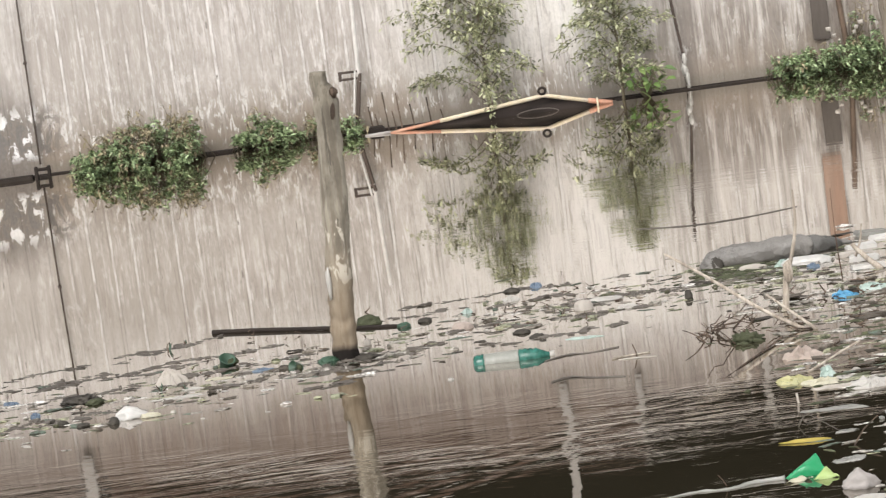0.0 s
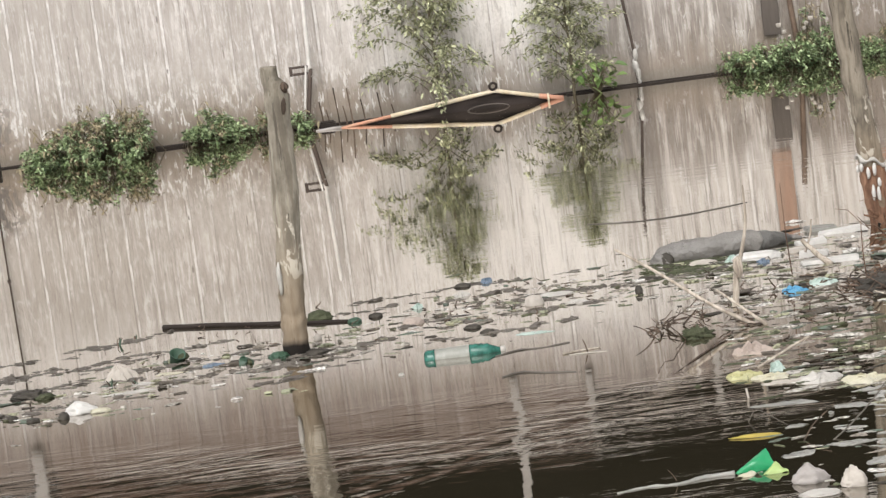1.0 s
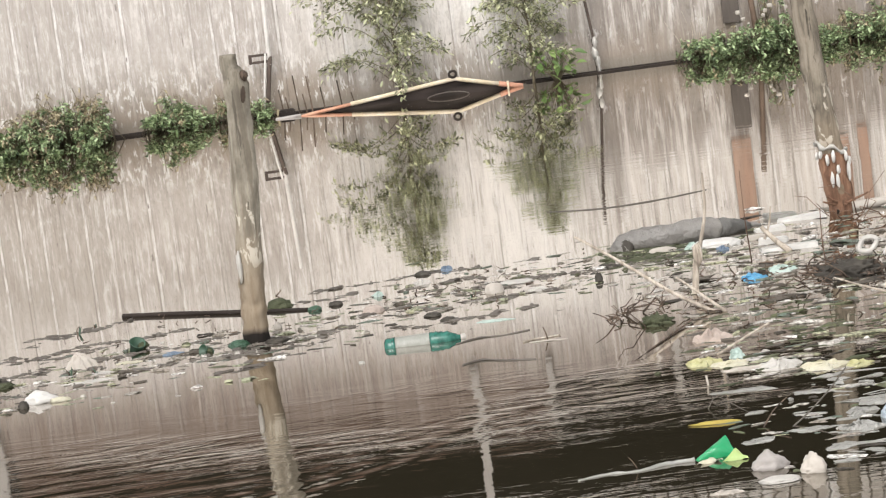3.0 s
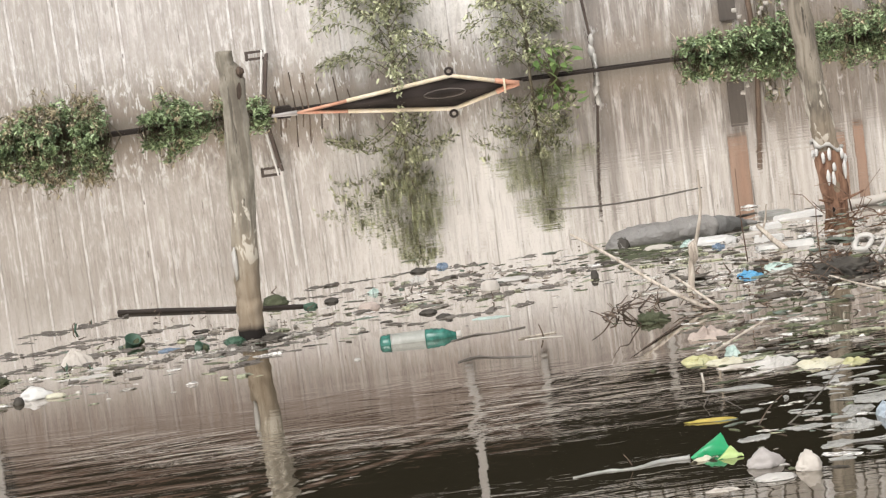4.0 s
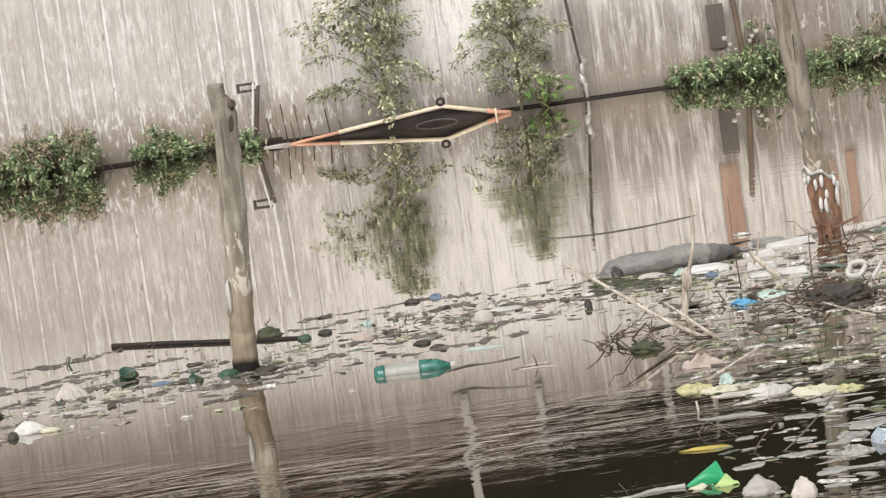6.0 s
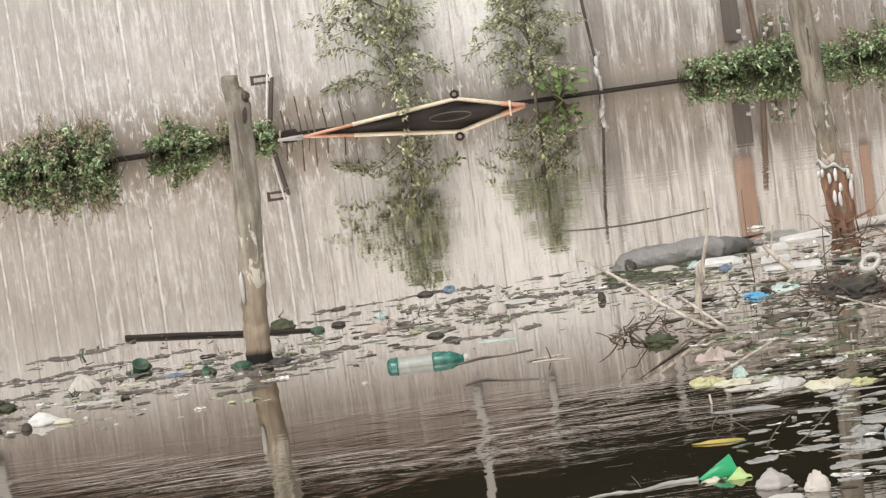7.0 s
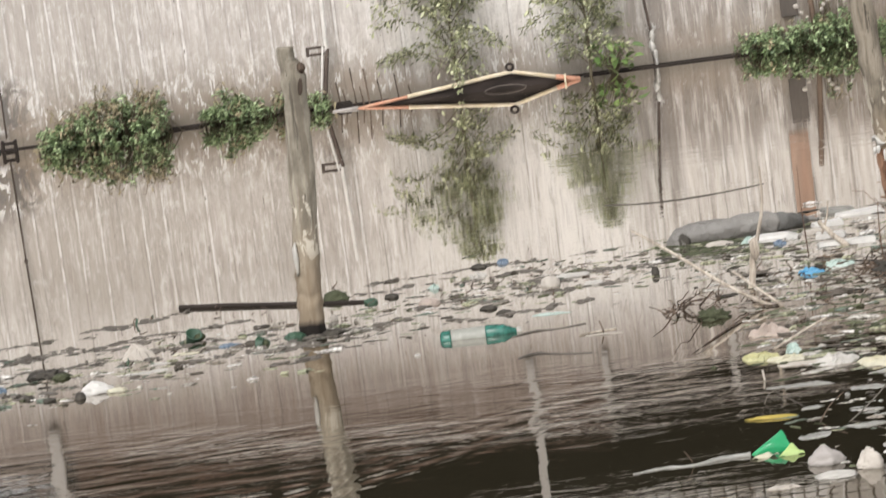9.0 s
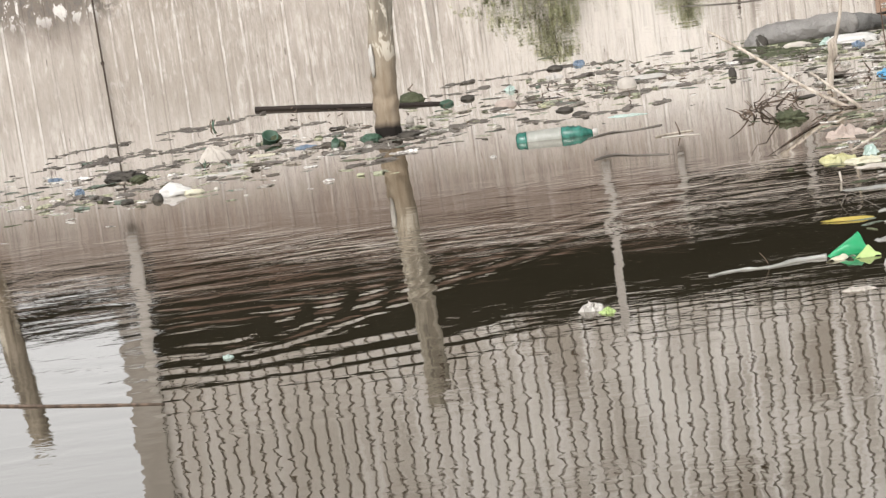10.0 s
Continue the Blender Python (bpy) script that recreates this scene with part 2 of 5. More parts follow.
def water_material():
    n = Nodes("murky_water")
    x, y, z = n.axes()
    calm = n.noise(n.coords((1.1, 2.6, 1)), 1.0, 2.0, 0.5)
    swell = n.noise(n.coords((2.6, 7.0, 1)), 1.0, 3.0, 0.55, 1.9)
    small = n.noise(n.coords((1.8, 14.0, 1)), 1.0, 3.0, 0.6, 1.2)
    wiggle = n.noise(n.coords((6.5, 11.0, 1)), 1.0, 2.0, 0.5, 0.4)
    fine = n.noise(n.coords((6.0, 30.0, 1)), 1.0, 3.0, 0.6, 0.6)
    lap = n.noise(n.coords((1.3, 10.5, 1)), 1.0, 2.0, 0.5, 0.5)
    # stirred water: a belt towards the near bank, and a patch in the far pool
    near = n.math("MULTIPLY", n.between(y, 10.3, 9.45), n.math("ADD", n.math("MULTIPLY", n.between(y, 8.5, 9.1), 0.8), 0.2))
    patch = n.ramp(n.noise(n.coords((0.9, 1.7, 1)), 1.0, 2.0), (0.42, 0.0), (0.60, 1.0))
    stir = n.math("ADD", n.math("MULTIPLY", near, n.math("ADD", n.math("MULTIPLY", patch, 0.75), 0.35)), 0.012)
    far = n.math("MULTIPLY", n.math("MULTIPLY", n.between(y, 13.0, 14.4), n.between(y, 19.0, 16.0)), n.between(x, -0.3, 0.9))
    spots = n.ramp(n.noise(n.coords((0.8, 0.7, 1)), 1.0, 2.0), (0.38, 0.15), (0.60, 1.0))
    far = n.math("MULTIPLY", far, spots)
    # wake rings spreading from one spot
    mp = n.add("ShaderNodeMapping")
    mp.inputs["Location"].default_value = (0.98 * 0.45, -8.25, 0)
    mp.inputs["Scale"].default_value = (0.45, 1, 1)
    n.link(n.add("ShaderNodeNewGeometry").outputs["Position"], mp.inputs["Vector"])
    wob = n.math("MULTIPLY", n.math("SUBTRACT", n.noise(n.coords((2.0, 3.0, 1)), 1.0, 3.0), 0.5), 0.16)
    ln = n.add("ShaderNodeVectorMath")
    ln.operation = "LENGTH"
    n.link(mp.outputs["Vector"], ln.inputs[0])
    dist = n.math("ADD", ln.outputs["Value"], wob)
    fade = n.math("MULTIPLY", n.between(ln.outputs["Value"], 1.5, 0.3), n.between(ln.outputs["Value"], 0.0, 0.08))
    fade = n.math("MULTIPLY", fade, n.math("MULTIPLY", n.between(x, 0.5, -0.5), n.between(x, -1.7, -1.2)))
    rings = n.math("MULTIPLY", n.math("MULTIPLY", n.math("SINE", n.math("MULTIPLY", dist, 44.0)), fade), 0.17)
    # a bow wave running aslant over the near pool, dying out along its way
    across = n.math("ADD", n.math("SUBTRACT", n.math("MULTIPLY", n.math("SUBTRACT", y, 7.87), 0.73), n.math("MULTIPLY", n.math("ADD", x, 0.93), 0.683)), wob)
    comb = n.math("MULTIPLY", n.math("MULTIPLY", n.between(across, -0.06, 0.03), n.between(across, 0.50, 0.05)), n.between(x, -1.1, -0.6))
    comb = n.math("MULTIPLY", comb, n.math("ADD", n.math("MULTIPLY", n.between(x, 0.8, -0.4), 0.78), 0.22))
    bow = n.math("MULTIPLY", n.math("MULTIPLY", n.math("SINE", n.math("MULTIPLY", across, 50.0)), comb), 0.28)
    h = n.math("ADD", n.math("MULTIPLY", swell, 1.2), n.math("ADD", n.math("MULTIPLY", small, 0.65), n.math("MULTIPLY", fine, 0.07)))
    h = n.math("ADD", n.math("MULTIPLY", h, stir), n.math("ADD", rings, bow))
    h = n.math("ADD", h, n.math("MULTIPLY", n.math("MULTIPLY", lap, far), 0.85))
    h = n.math("ADD", h, n.math("MULTIPLY", calm, 0.03))
    h = n.math("ADD", h, n.math("MULTIPLY", n.math("MULTIPLY", wiggle, n.between(y, 8.1, 7.6)), 0.30))
    bmp = n.add("ShaderNodeBump", Strength=1.0, Distance=0.0016)
    n.link(h, bmp.inputs["Height"])
    t = n.t
    gl = n.add("ShaderNodeBsdfGlossy", Roughness=0.006)
    gl.inputs["Color"].default_value = (0.95, 0.92, 0.885, 1)
    df = n.add("ShaderNodeBsdfDiffuse")
    silt = n.noise(n.coords((0.8, 0.8, 1)), 1.0, 4.0)
    n.link(n.ramp(silt, (0.3, (0.025, 0.021, 0.012)), (0.7, (0.037, 0.031, 0.020))), df.inputs["Color"])
    fr = n.add("ShaderNodeFresnel", IOR=2.3)
    mx = n.add("ShaderNodeMixShader")
    for s in (gl, fr):
        n.link(bmp.outputs["Normal"], s.inputs["Normal"])
    n.link(n.math("MULTIPLY", n.between(fr.outputs["Fac"], 0.05, 0.53), 0.89), mx.inputs[0])
    n.link(df.outputs[0], mx.inputs[1])
    n.link(gl.outputs[0], mx.inputs[2])
    out = next(k for k in t.nodes if k.type == "OUTPUT_MATERIAL")
    n.link(mx.outputs[0], out.inputs["Surface"])
    t.nodes.remove(n.b)
    return n.m


def wood_material(name, light, dark, wet=True):
    n = Nodes(name)
    v = n.coords((30, 30, 2.2))
    grain = n.noise(v, 1.0, 6.0, 0.65, 0.6)
    blot = n.noise(n.coords((9, 9, 5)), 1.0, 4.0, 0.6)
    c = n.mix(n.ramp(grain, (0.40, 0.0), (0.58, 1.0)), dark, light)
    crack = n.noise(n.coords((55, 55, 1.3)), 1.0, 4.0, 0.6, 0.3)
    c = n.mix(n.ramp(crack, (0.33, 0.85), (0.38, 0.0)), c, tuple(0.35 * k for k in dark))
    c = n.mix(n.ramp(blot, (0.5, 0.0), (0.68, 0.7)), c, tuple(0.6 * k for k in dark))
    c = n.mix(n.ramp(blot, (0.28, 0.6), (0.40, 0.0)), c, tuple(min(0.7, 1.35 * k) for k in light))
    if wet:
        x, y, z = n.axes()
        damp = n.math("ADD", z, n.math("MULTIPLY", blot, 0.5))
        c = n.mix(n.math("MULTIPLY", n.between(damp, 0.85, 0.45), 0.6), c, (0.215, 0.155, 0.10))
        peel = n.noise(n.coords((22, 22, 9)), 1.0, 5.0, 0.6, 0.6)
        belt = n.math("MULTIPLY", n.between(z, 0.28, 0.4), n.between(z, 0.72, 0.6))
        c = n.mix(n.math("MULTIPLY", belt, n.ramp(peel, (0.54, 0.0), (0.58, 0.8))), c, (0.52, 0.47, 0.39))
        e = n.math("ADD", z, n.math("MULTIPLY", blot, 0.05))
        c = n.mix(n.between(e, 0.095, 0.065), c, (0.016, 0.013, 0.011))
    n.bump(grain, 0.006)
    return n.done(c, 0.8)


WALL = wall_material()
ZINC = zinc_material()
WATER = water_material()
POSTWOOD = wood_material("weathered_post_wood", (0.30, 0.268, 0.215), (0.17, 0.145, 0.113))
DARKPOST = wood_material("damp_post_wood", (0.245, 0.21, 0.165), (0.125, 0.104, 0.08))
REDWOOD = wood_material("bare_reddish_wood", (0.27, 0.155, 0.10), (0.13, 0.07, 0.045), False)
STICK = wood_material("bleached_stick_wood", (0.50, 0.44, 0.37), (0.30, 0.25, 0.20), False)
TWIG = wood_material("dark_twig_wood", (0.14, 0.10, 0.075), (0.05, 0.038, 0.03), False)
DRYREED = wood_material("dry_brown_reed", (0.20, 0.13, 0.09), (0.09, 0.055, 0.04), False)
CONCRETE = simple("stained_concrete", (0.34, 0.31, 0.28), (0.25, 0.22, 0.19), 6.0, 0.85, 0.004)
DARKSILL = simple("wet_dark_timber", (0.035, 0.026, 0.021), (0.018, 0.014, 0.012), 12.0, 0.8, 0.004, Specular_IOR_Level=0.2)
MUD = simple("river_mud", (0.12, 0.095, 0.07), (0.08, 0.065, 0.05), 3.0, 0.9, 0.01)
EARTH = simple("bank_earth", (0.16, 0.13, 0.095), (0.10, 0.085, 0.06), 2.0, 0.95, 0.02)
# near-black colour: the open storey's interior shade is put into the timber
SHEDDARK = simple("shaded_shed_timber", (0.030, 0.024, 0.020), (0.018, 0.015, 0.013), 5.0, 0.9, 0.004)
SHEDBOARD = simple("brown_shed_board", (0.12, 0.075, 0.056), (0.07, 0.045, 0.034), 12.0, 0.8, 0.003, (1, 1, 0.2))
WHITEPAINT = simple("chalky_white_paint", (0.44, 0.41, 0.38), (0.35, 0.32, 0.29), 9.0, 0.7, 0.002)
RUST = simple("rusty_orange_sheet", (0.31, 0.195, 0.14), (0.38, 0.275, 0.215), 30.0, 0.75, 0.003, (1, 1, 0.12))
GREYBOARD = simple("dark_grey_board", (0.075, 0.063, 0.054), (0.135, 0.114, 0.098), 14.0, 0.8, 0.003, (1, 1, 0.15))
RAILYELLOW = simple("faded_yellow_paint", (0.60, 0.49, 0.33), (0.66, 0.58, 0.47), 45.0, 0.6, 0.002)
RAILRED = simple("faded_orange_red_paint", (0.50, 0.22, 0.14), (0.54, 0.34, 0.24), 45.0, 0.6, 0.002)
HULL = simple("tarred_hull", (0.014, 0.011, 0.010), (0.075, 0.058, 0.05), 26.0, 0.85, 0.003, (0.35, 1, 1.6), Specular_IOR_Level=0.15)
PIPEWHITE = simple("worn_white_pipe", (0.70, 0.67, 0.63), (0.52, 0.48, 0.44), 14.0, 0.5, 0.001)
POLEDARK = simple("dark_rusty_pole", (0.11, 0.085, 0.07), (0.06, 0.045, 0.04), 14.0, 0.8, 0.002, Specular_IOR_Level=0.15)
POLEBROWN = simple("brown_pole", (0.17, 0.12, 0.088), (0.10, 0.07, 0.053), 14.0, 0.7, 0.002)
BUSHLEAF = leaf_material("creeper_leaf", (0.05, 0.08, 0.034), (0.165, 0.225, 0.095), (0.37, 0.45, 0.25))
DRYLEAF = leaf_material("dry_creeper_leaf", (0.10, 0.075, 0.045), (0.22, 0.18, 0.10), (0.36, 0.30, 0.19))
TREELEAF = leaf_material("olive_leaf", (0.08, 0.085, 0.042), (0.26, 0.265, 0.14), (0.50, 0.50, 0.32))
BROADLEAF = leaf_material("bright_broad_leaf", (0.07, 0.12, 0.03), (0.14, 0.21, 0.06), (0.24, 0.31, 0.11))
BARK = simple("grey_olive_bark", (0.19, 0.16, 0.11), (0.11, 0.09, 0.06), 30.0, 0.85, 0.002)
SACKGREY = simple("grey_plastic_sack", (0.125, 0.115, 0.105), (0.235, 0.218, 0.198), 11.0, 0.38, 0.03)
# darker tone of the sack plastic, for its right end and mouth
SACKDARK = simple("darker_grey_sack", (0.075, 0.072, 0.066), (0.14, 0.133, 0.122), 24.0, 0.4, 0.014)
PLASTICWHITE = simple("dirty_white_plastic", (0.48, 0.455, 0.42), (0.38, 0.355, 0.315), 16.0, 0.4, 0.003)
PLASTICBRIGHT = simple("clean_white_plastic", (0.60, 0.58, 0.55), (0.50, 0.475, 0.44), 18.0, 0.4, 0.003)
PLASTICCREAM = simple("yellowish_cream_plastic", (0.46, 0.425, 0.29), (0.52, 0.49, 0.40), 16.0, 0.45, 0.003)
PLASTICYELLOW = simple("yellow_plastic", (0.38, 0.36, 0.15), (0.40, 0.385, 0.24), 16.0, 0.4, 0.003)
PLASTICTEAL = simple("pale_teal_plastic", (0.340, 0.459, 0.407), (0.459, 0.518, 0.474), 16.0, 0.35, 0.003)
PLASTICBLUE = simple("blue_plastic", (0.074, 0.266, 0.459), (0.118, 0.340, 0.503), 16.0, 0.35, 0.003)
PLASTICICE = simple("pale_blue_film", (0.27, 0.32, 0.36), (0.40, 0.43, 0.45), 18.0, 0.3, 0.003)
PLASTICSLATE = simple("dull_blue_plastic", (0.09, 0.13, 0.19), (0.16, 0.21, 0.27), 16.0, 0.4, 0.003)
PLASTICGREEN = simple("bright_green_plastic", (0.012, 0.24, 0.085), (0.02, 0.30, 0.12), 12.0, 0.3, 0.003)
PLASTICLIME = simple("lime_plastic", (0.296, 0.414, 0.118), (0.370, 0.444, 0.207), 14.0, 0.4, 0.003)
PLASTICBLACK = simple("black_plastic", (0.035, 0.031, 0.026), (0.085, 0.075, 0.062), 30.0, 0.6, 0.003)
PINKISH = simple("pinkish_foam", (0.42, 0.355, 0.31), (0.385, 0.311, 0.266), 14.0, 0.8, 0.004)
FILMGREY = simple("wet_grey_film", (0.20, 0.195, 0.175), (0.33, 0.32, 0.295), 26.0, 0.3, 0.004)
FOAMGREY = simple("greyed_foam", (0.326, 0.296, 0.274), (0.385, 0.355, 0.333), 10.0, 0.85, 0.006)
FOAMPALE = simple("pale_foam", (0.459, 0.414, 0.363), (0.407, 0.370, 0.326), 10.0, 0.85, 0.006)
DARKGREEN = simple("dark_green_plastic", (0.025, 0.07, 0.04), (0.05, 0.10, 0.06), 12.0, 0.45, 0.003)
LEAFYELLOW = simple("fallen_yellow_leaf", (0.40, 0.315, 0.07), (0.33, 0.25, 0.08), 18.0, 0.6, 0.002)
GREENROT = simple("green_rotting_weed", (0.045, 0.052, 0.028), (0.10, 0.105, 0.062), 40.0, 0.7, 0.006)


def bottle_plastic():
    n = Nodes("teal_bottle_plastic")
    v = n.coords((30, 30, 30), False)
    c = n.ramp(n.noise(v, 1.0, 3.0), (0.35, (0.010, 0.085, 0.062)), (0.7, (0.04, 0.19, 0.145)))
    return n.done(c, 0.16, Transmission_Weight=0.25, IOR=1.45)


def debris_material():
    n = Nodes("mixed_floating_litter")
    g = n.add("ShaderNodeNewGeometry")
    r = n.add("ShaderNodeValToRGB")
    r.color_ramp.interpolation = "CONSTANT"
    e = r.color_ramp.elements
    tones = [(0.10, 0.085, 0.07), (0.22, 0.195, 0.165), (0.30, 0.26, 0.22), (0.10, 0.11, 0.06), (0.34, 0.31, 0.27),
             (0.46, 0.43, 0.39), (0.035, 0.03, 0.025), (0.28, 0.29, 0.20), (0.66, 0.63, 0.59), (0.12, 0.15, 0.12),
             (0.50, 0.47, 0.42), (0.36, 0.36, 0.24)]
    while len(e) < len(tones):
        e.new(0.5)
    for i, c in enumerate(tones):
        e[i].position, e[i].color = i / len(tones), (*c, 1)
    n.link(g.outputs["Random Per Island"], r.inputs["Fac"])
    fine = n.noise(n.coords((70, 70, 70)), 1.0, 3.0)
    c = n.mix(n.ramp(fine, (0.42, 0.0), (0.6, 0.75)), r.outputs["Color"], (0.07, 0.06, 0.048))
    n.bump(fine, 0.003)
    return n.done(c, 0.6)


BOTTLE = bottle_plastic()
LABEL = simple("clouded_clear_plastic", (0.20, 0.205, 0.175), (0.30, 0.295, 0.26), 60.0, 0.35, 0.003)
LITTER = debris_material()
SCUM = simple("grey_brown_scum", (0.075, 0.062, 0.05), (0.15, 0.13, 0.11), 14.0, 0.55, 0.003)


# ------------------------------------------------------------ mesh helpers
def mesh_of(name, verts, faces, mats, smooth=False):
    me = bpy.data.meshes.new(name)
    me.from_pydata([tuple(v) for v in verts], [], faces)
    for m in (mats if isinstance(mats, (list, tuple)) else [mats]):
        me.materials.append(m)
    if smooth:
        me.polygons.foreach_set("use_smooth", [True] * len(me.polygons))
    me.update()
    return me


def put(name, me, parent=None, label="", category="", group="", kind="", at=None):
    ob = new(name, me)
    if parent is not None:
        ob.parent = parent
    if at is not None:
        ob.matrix_basis = at
    return tagged(ob, label, category, group, kind)


def anchor(name, at, label, category, group=""):
    ob = new(name, None)
    ob.empty_display_size = 0.05
    ob.matrix_basis = at if isinstance(at, Matrix) else Matrix.Translation(at)
    return tagged(ob, label, category, group)


def box_data(lo, hi, bevel=0.0):
    bm = bmesh.new()
    bmesh.ops.create_cube(bm, size=1.0)
    lo, hi = Vector(lo), Vector(hi)
    for v in bm.verts:
        v.co = Vector([lo[i] + (v.co[i] + 0.5) * (hi[i] - lo[i]) for i in range(3)])
    if bevel:
        bmesh.ops.bevel(bm, geom=list(bm.edges), offset=bevel, segments=2, affect="EDGES")
    me = bpy.data.meshes.new("box")
    bm.to_mesh(me)
    bm.free()
    return me


def box(name, lo, hi, mat, parent=None, bevel=0.0, **tags):
    me = box_data(lo, hi, bevel)
    me.name = name
    me.materials.append(mat)
    return put(name, me, parent, **tags)


def tube_data(path, radii, sides=10, rough=0.0, seed=0, closed=True):
    """Verts and faces of a lofted tube along path."""
    rnd = random.Random(seed)
    pts = [Vector(p) for p in path]
    verts, faces = [], []
    ph = rnd.uniform(0, 50)
    for i, p in enumerate(pts):
        d = (pts[min(i + 1, len(pts) - 1)] - pts[max(i - 1, 0)]).normalized()
        ref = Vector((0, 1, 0)) if abs(d.y) < 0.9 else Vector((1, 0, 0))
        a = d.cross(ref).normalized()
        b = d.cross(a)
        for k in range(sides):
            w = 2 * math.pi * k / sides
            r = radii[i] * (1 + rough * noise.noise(Vector((math.cos(w) * 1.5 + ph, math.sin(w) * 1.5, i * 0.45))))
            verts.append(p + (a * math.cos(w) + b * math.sin(w)) * r)
    for i in range(len(pts) - 1):
        for k in range(sides):
            k2 = (k + 1) % sides
            faces.append((i * sides + k, i * sides + k2, (i + 1) * sides + k2, (i + 1) * sides + k))
    if closed:
        faces.append(tuple(range(sides - 1, -1, -1)))
        n = (len(pts) - 1) * sides
        faces.append(tuple(range(n, n + sides)))
    return verts, faces


def resample(path, n):
    pts = [Vector(p) for p in path]
    out = []
    for i in range(n):
        u = i / (n - 1) * (len(pts) - 1)
        k = min(int(u), len(pts) - 2)
        f = u - k
        p0, p1, p2, p3 = pts[max(k - 1, 0)], pts[k], pts[k + 1], pts[min(k + 2, len(pts) - 1)]
        out.append(0.5 * (2 * p1 + (p2 - p0) * f + (2 * p0 - 5 * p1 + 4 * p2 - p3) * f * f + (3 * p1 - p0 - 3 * p2 + p3) * f ** 3))
    return out


def stick(name, path, r0, r1, mat, parent=None, n=10, sides=7, rough=0.25, seed=0, **tags):
    pts = resample(path, n)
    radii = [r0 + (r1 - r0) * i / (n - 1) for i in range(n)]
    v, f = tube_data(pts, radii, sides, rough, seed)
    return put(name, mesh_of(name, v, f, mat, True), parent, **tags)


def joined_tubes(name, tubes, mat, parent=None, sides=5, **tags):
    verts, faces = [], []
    for path, r0, r1 in tubes:
        n = len(path)
        v, f = tube_data(path, [r0 + (r1 - r0) * i / max(1, n - 1) for i in range(n)], sides, 0.2, len(verts))
        o = len(verts)
        verts += v
        faces += [tuple(i + o for i in q) for q in f]
    return put(name, mesh_of(name, verts, faces, mat, True), parent, **tags)


def leaves(rnd, spots, length, width, droop=0.3):
    """Folded leaf blades at spots (position, outward direction)."""
    verts, faces = [], []
    for p, d in spots:
        s = rnd.uniform(0.6, 1.35)
        d = (Vector(d) + Vector((rnd.gauss(0, 0.55), rnd.gauss(0, 0.55), rnd.gauss(0, 0.45)))).normalized()
        side = d.cross(Vector((rnd.gauss(0, 0.5), rnd.gauss(0, 0.5), 1))).normalized()
        up = side.cross(d)
        L, w = length * s, width * s
        o = len(verts)
        p = Vector(p)
        tip = p + d * L - Vector((0, 0, droop * L))
        m1, m2 = p + d * L * 0.3 - up * w * 0.06, p + d * L * 0.66 - up * w * 0.06 - Vector((0, 0, droop * L * 0.4))
        verts += [p, m1, m2, tip, m1 + side * w * 0.42 + up * w * 0.16, m2 + side * w * 0.46 + up * w * 0.16,
                  m1 - side * w * 0.42 + up * w * 0.16, m2 - side * w * 0.46 + up * w * 0.16]
        faces += [(o, o + 4, o + 1), (o + 1, o + 4, o + 5, o + 2), (o + 2, o + 5, o + 3),
                  (o, o + 1, o + 6), (o + 1, o + 2, o + 7, o + 6), (o + 2, o + 3, o + 7)]
    return verts, faces


def lump(name, at, size, mat, parent=None, seed=0, crumple=0.35, freq=1.6, turn=0.0, sub=4, ridged=True, low=-0.06, peak=None, sharp=1.0, boxy=1.0, **tags):
    """A crumpled closed form, flattened and sunk a little below the water line."""
    bm = bmesh.new()
    bmesh.ops.create_icosphere(bm, subdivisions=sub, radius=1.0)
    off = Vector((seed * 3.7 % 31, seed * 1.9 % 17, seed * 5.3 % 23))
    for v in bm.verts:
        d = v.co.normalized()
        k = noise.noise(d * freq + off)
        if ridged:
            k = 0.5 * k + 0.7 * (0.35 - abs(noise.noise(d * freq * 1.9 + off)))
        k += 0.3 * noise.noise(d * freq * 4.0 + off) + 0.16 * noise.noise(d * freq * 9.0 + off)
        r = 1 + crumple * k
        if boxy != 1.0:
            d = Vector([math.copysign(abs(c) ** boxy, c) for c in d])
        lift = 1.0
        if peak is not None:
            u = d.x * 0.5 + 0.5
            lift = u / peak if u < peak else max(0.0, (1 - u) / (1 - peak))
            lift = 0.12 + 0.95 * lift ** sharp
        v.co = Vector((d.x * r * size[0] / 2, d.y * r * size[1] / 2 * (0.4 + 0.6 * lift), max(low, d.z) * r * size[2] * lift))
    me = bpy.data.meshes.new(name)
    bm.to_mesh(me)
    bm.free()
    me.materials.append(mat)
    me.polygons.foreach_set("use_smooth", [True] * len(me.polygons))
    m = Matrix.Translation((at[0], at[1], at[2] if len(at) > 2 else 0.0)) @ Matrix.Rotation(radians(turn), 4, "Z")
    return put(name, me, parent, at=m, **tags)


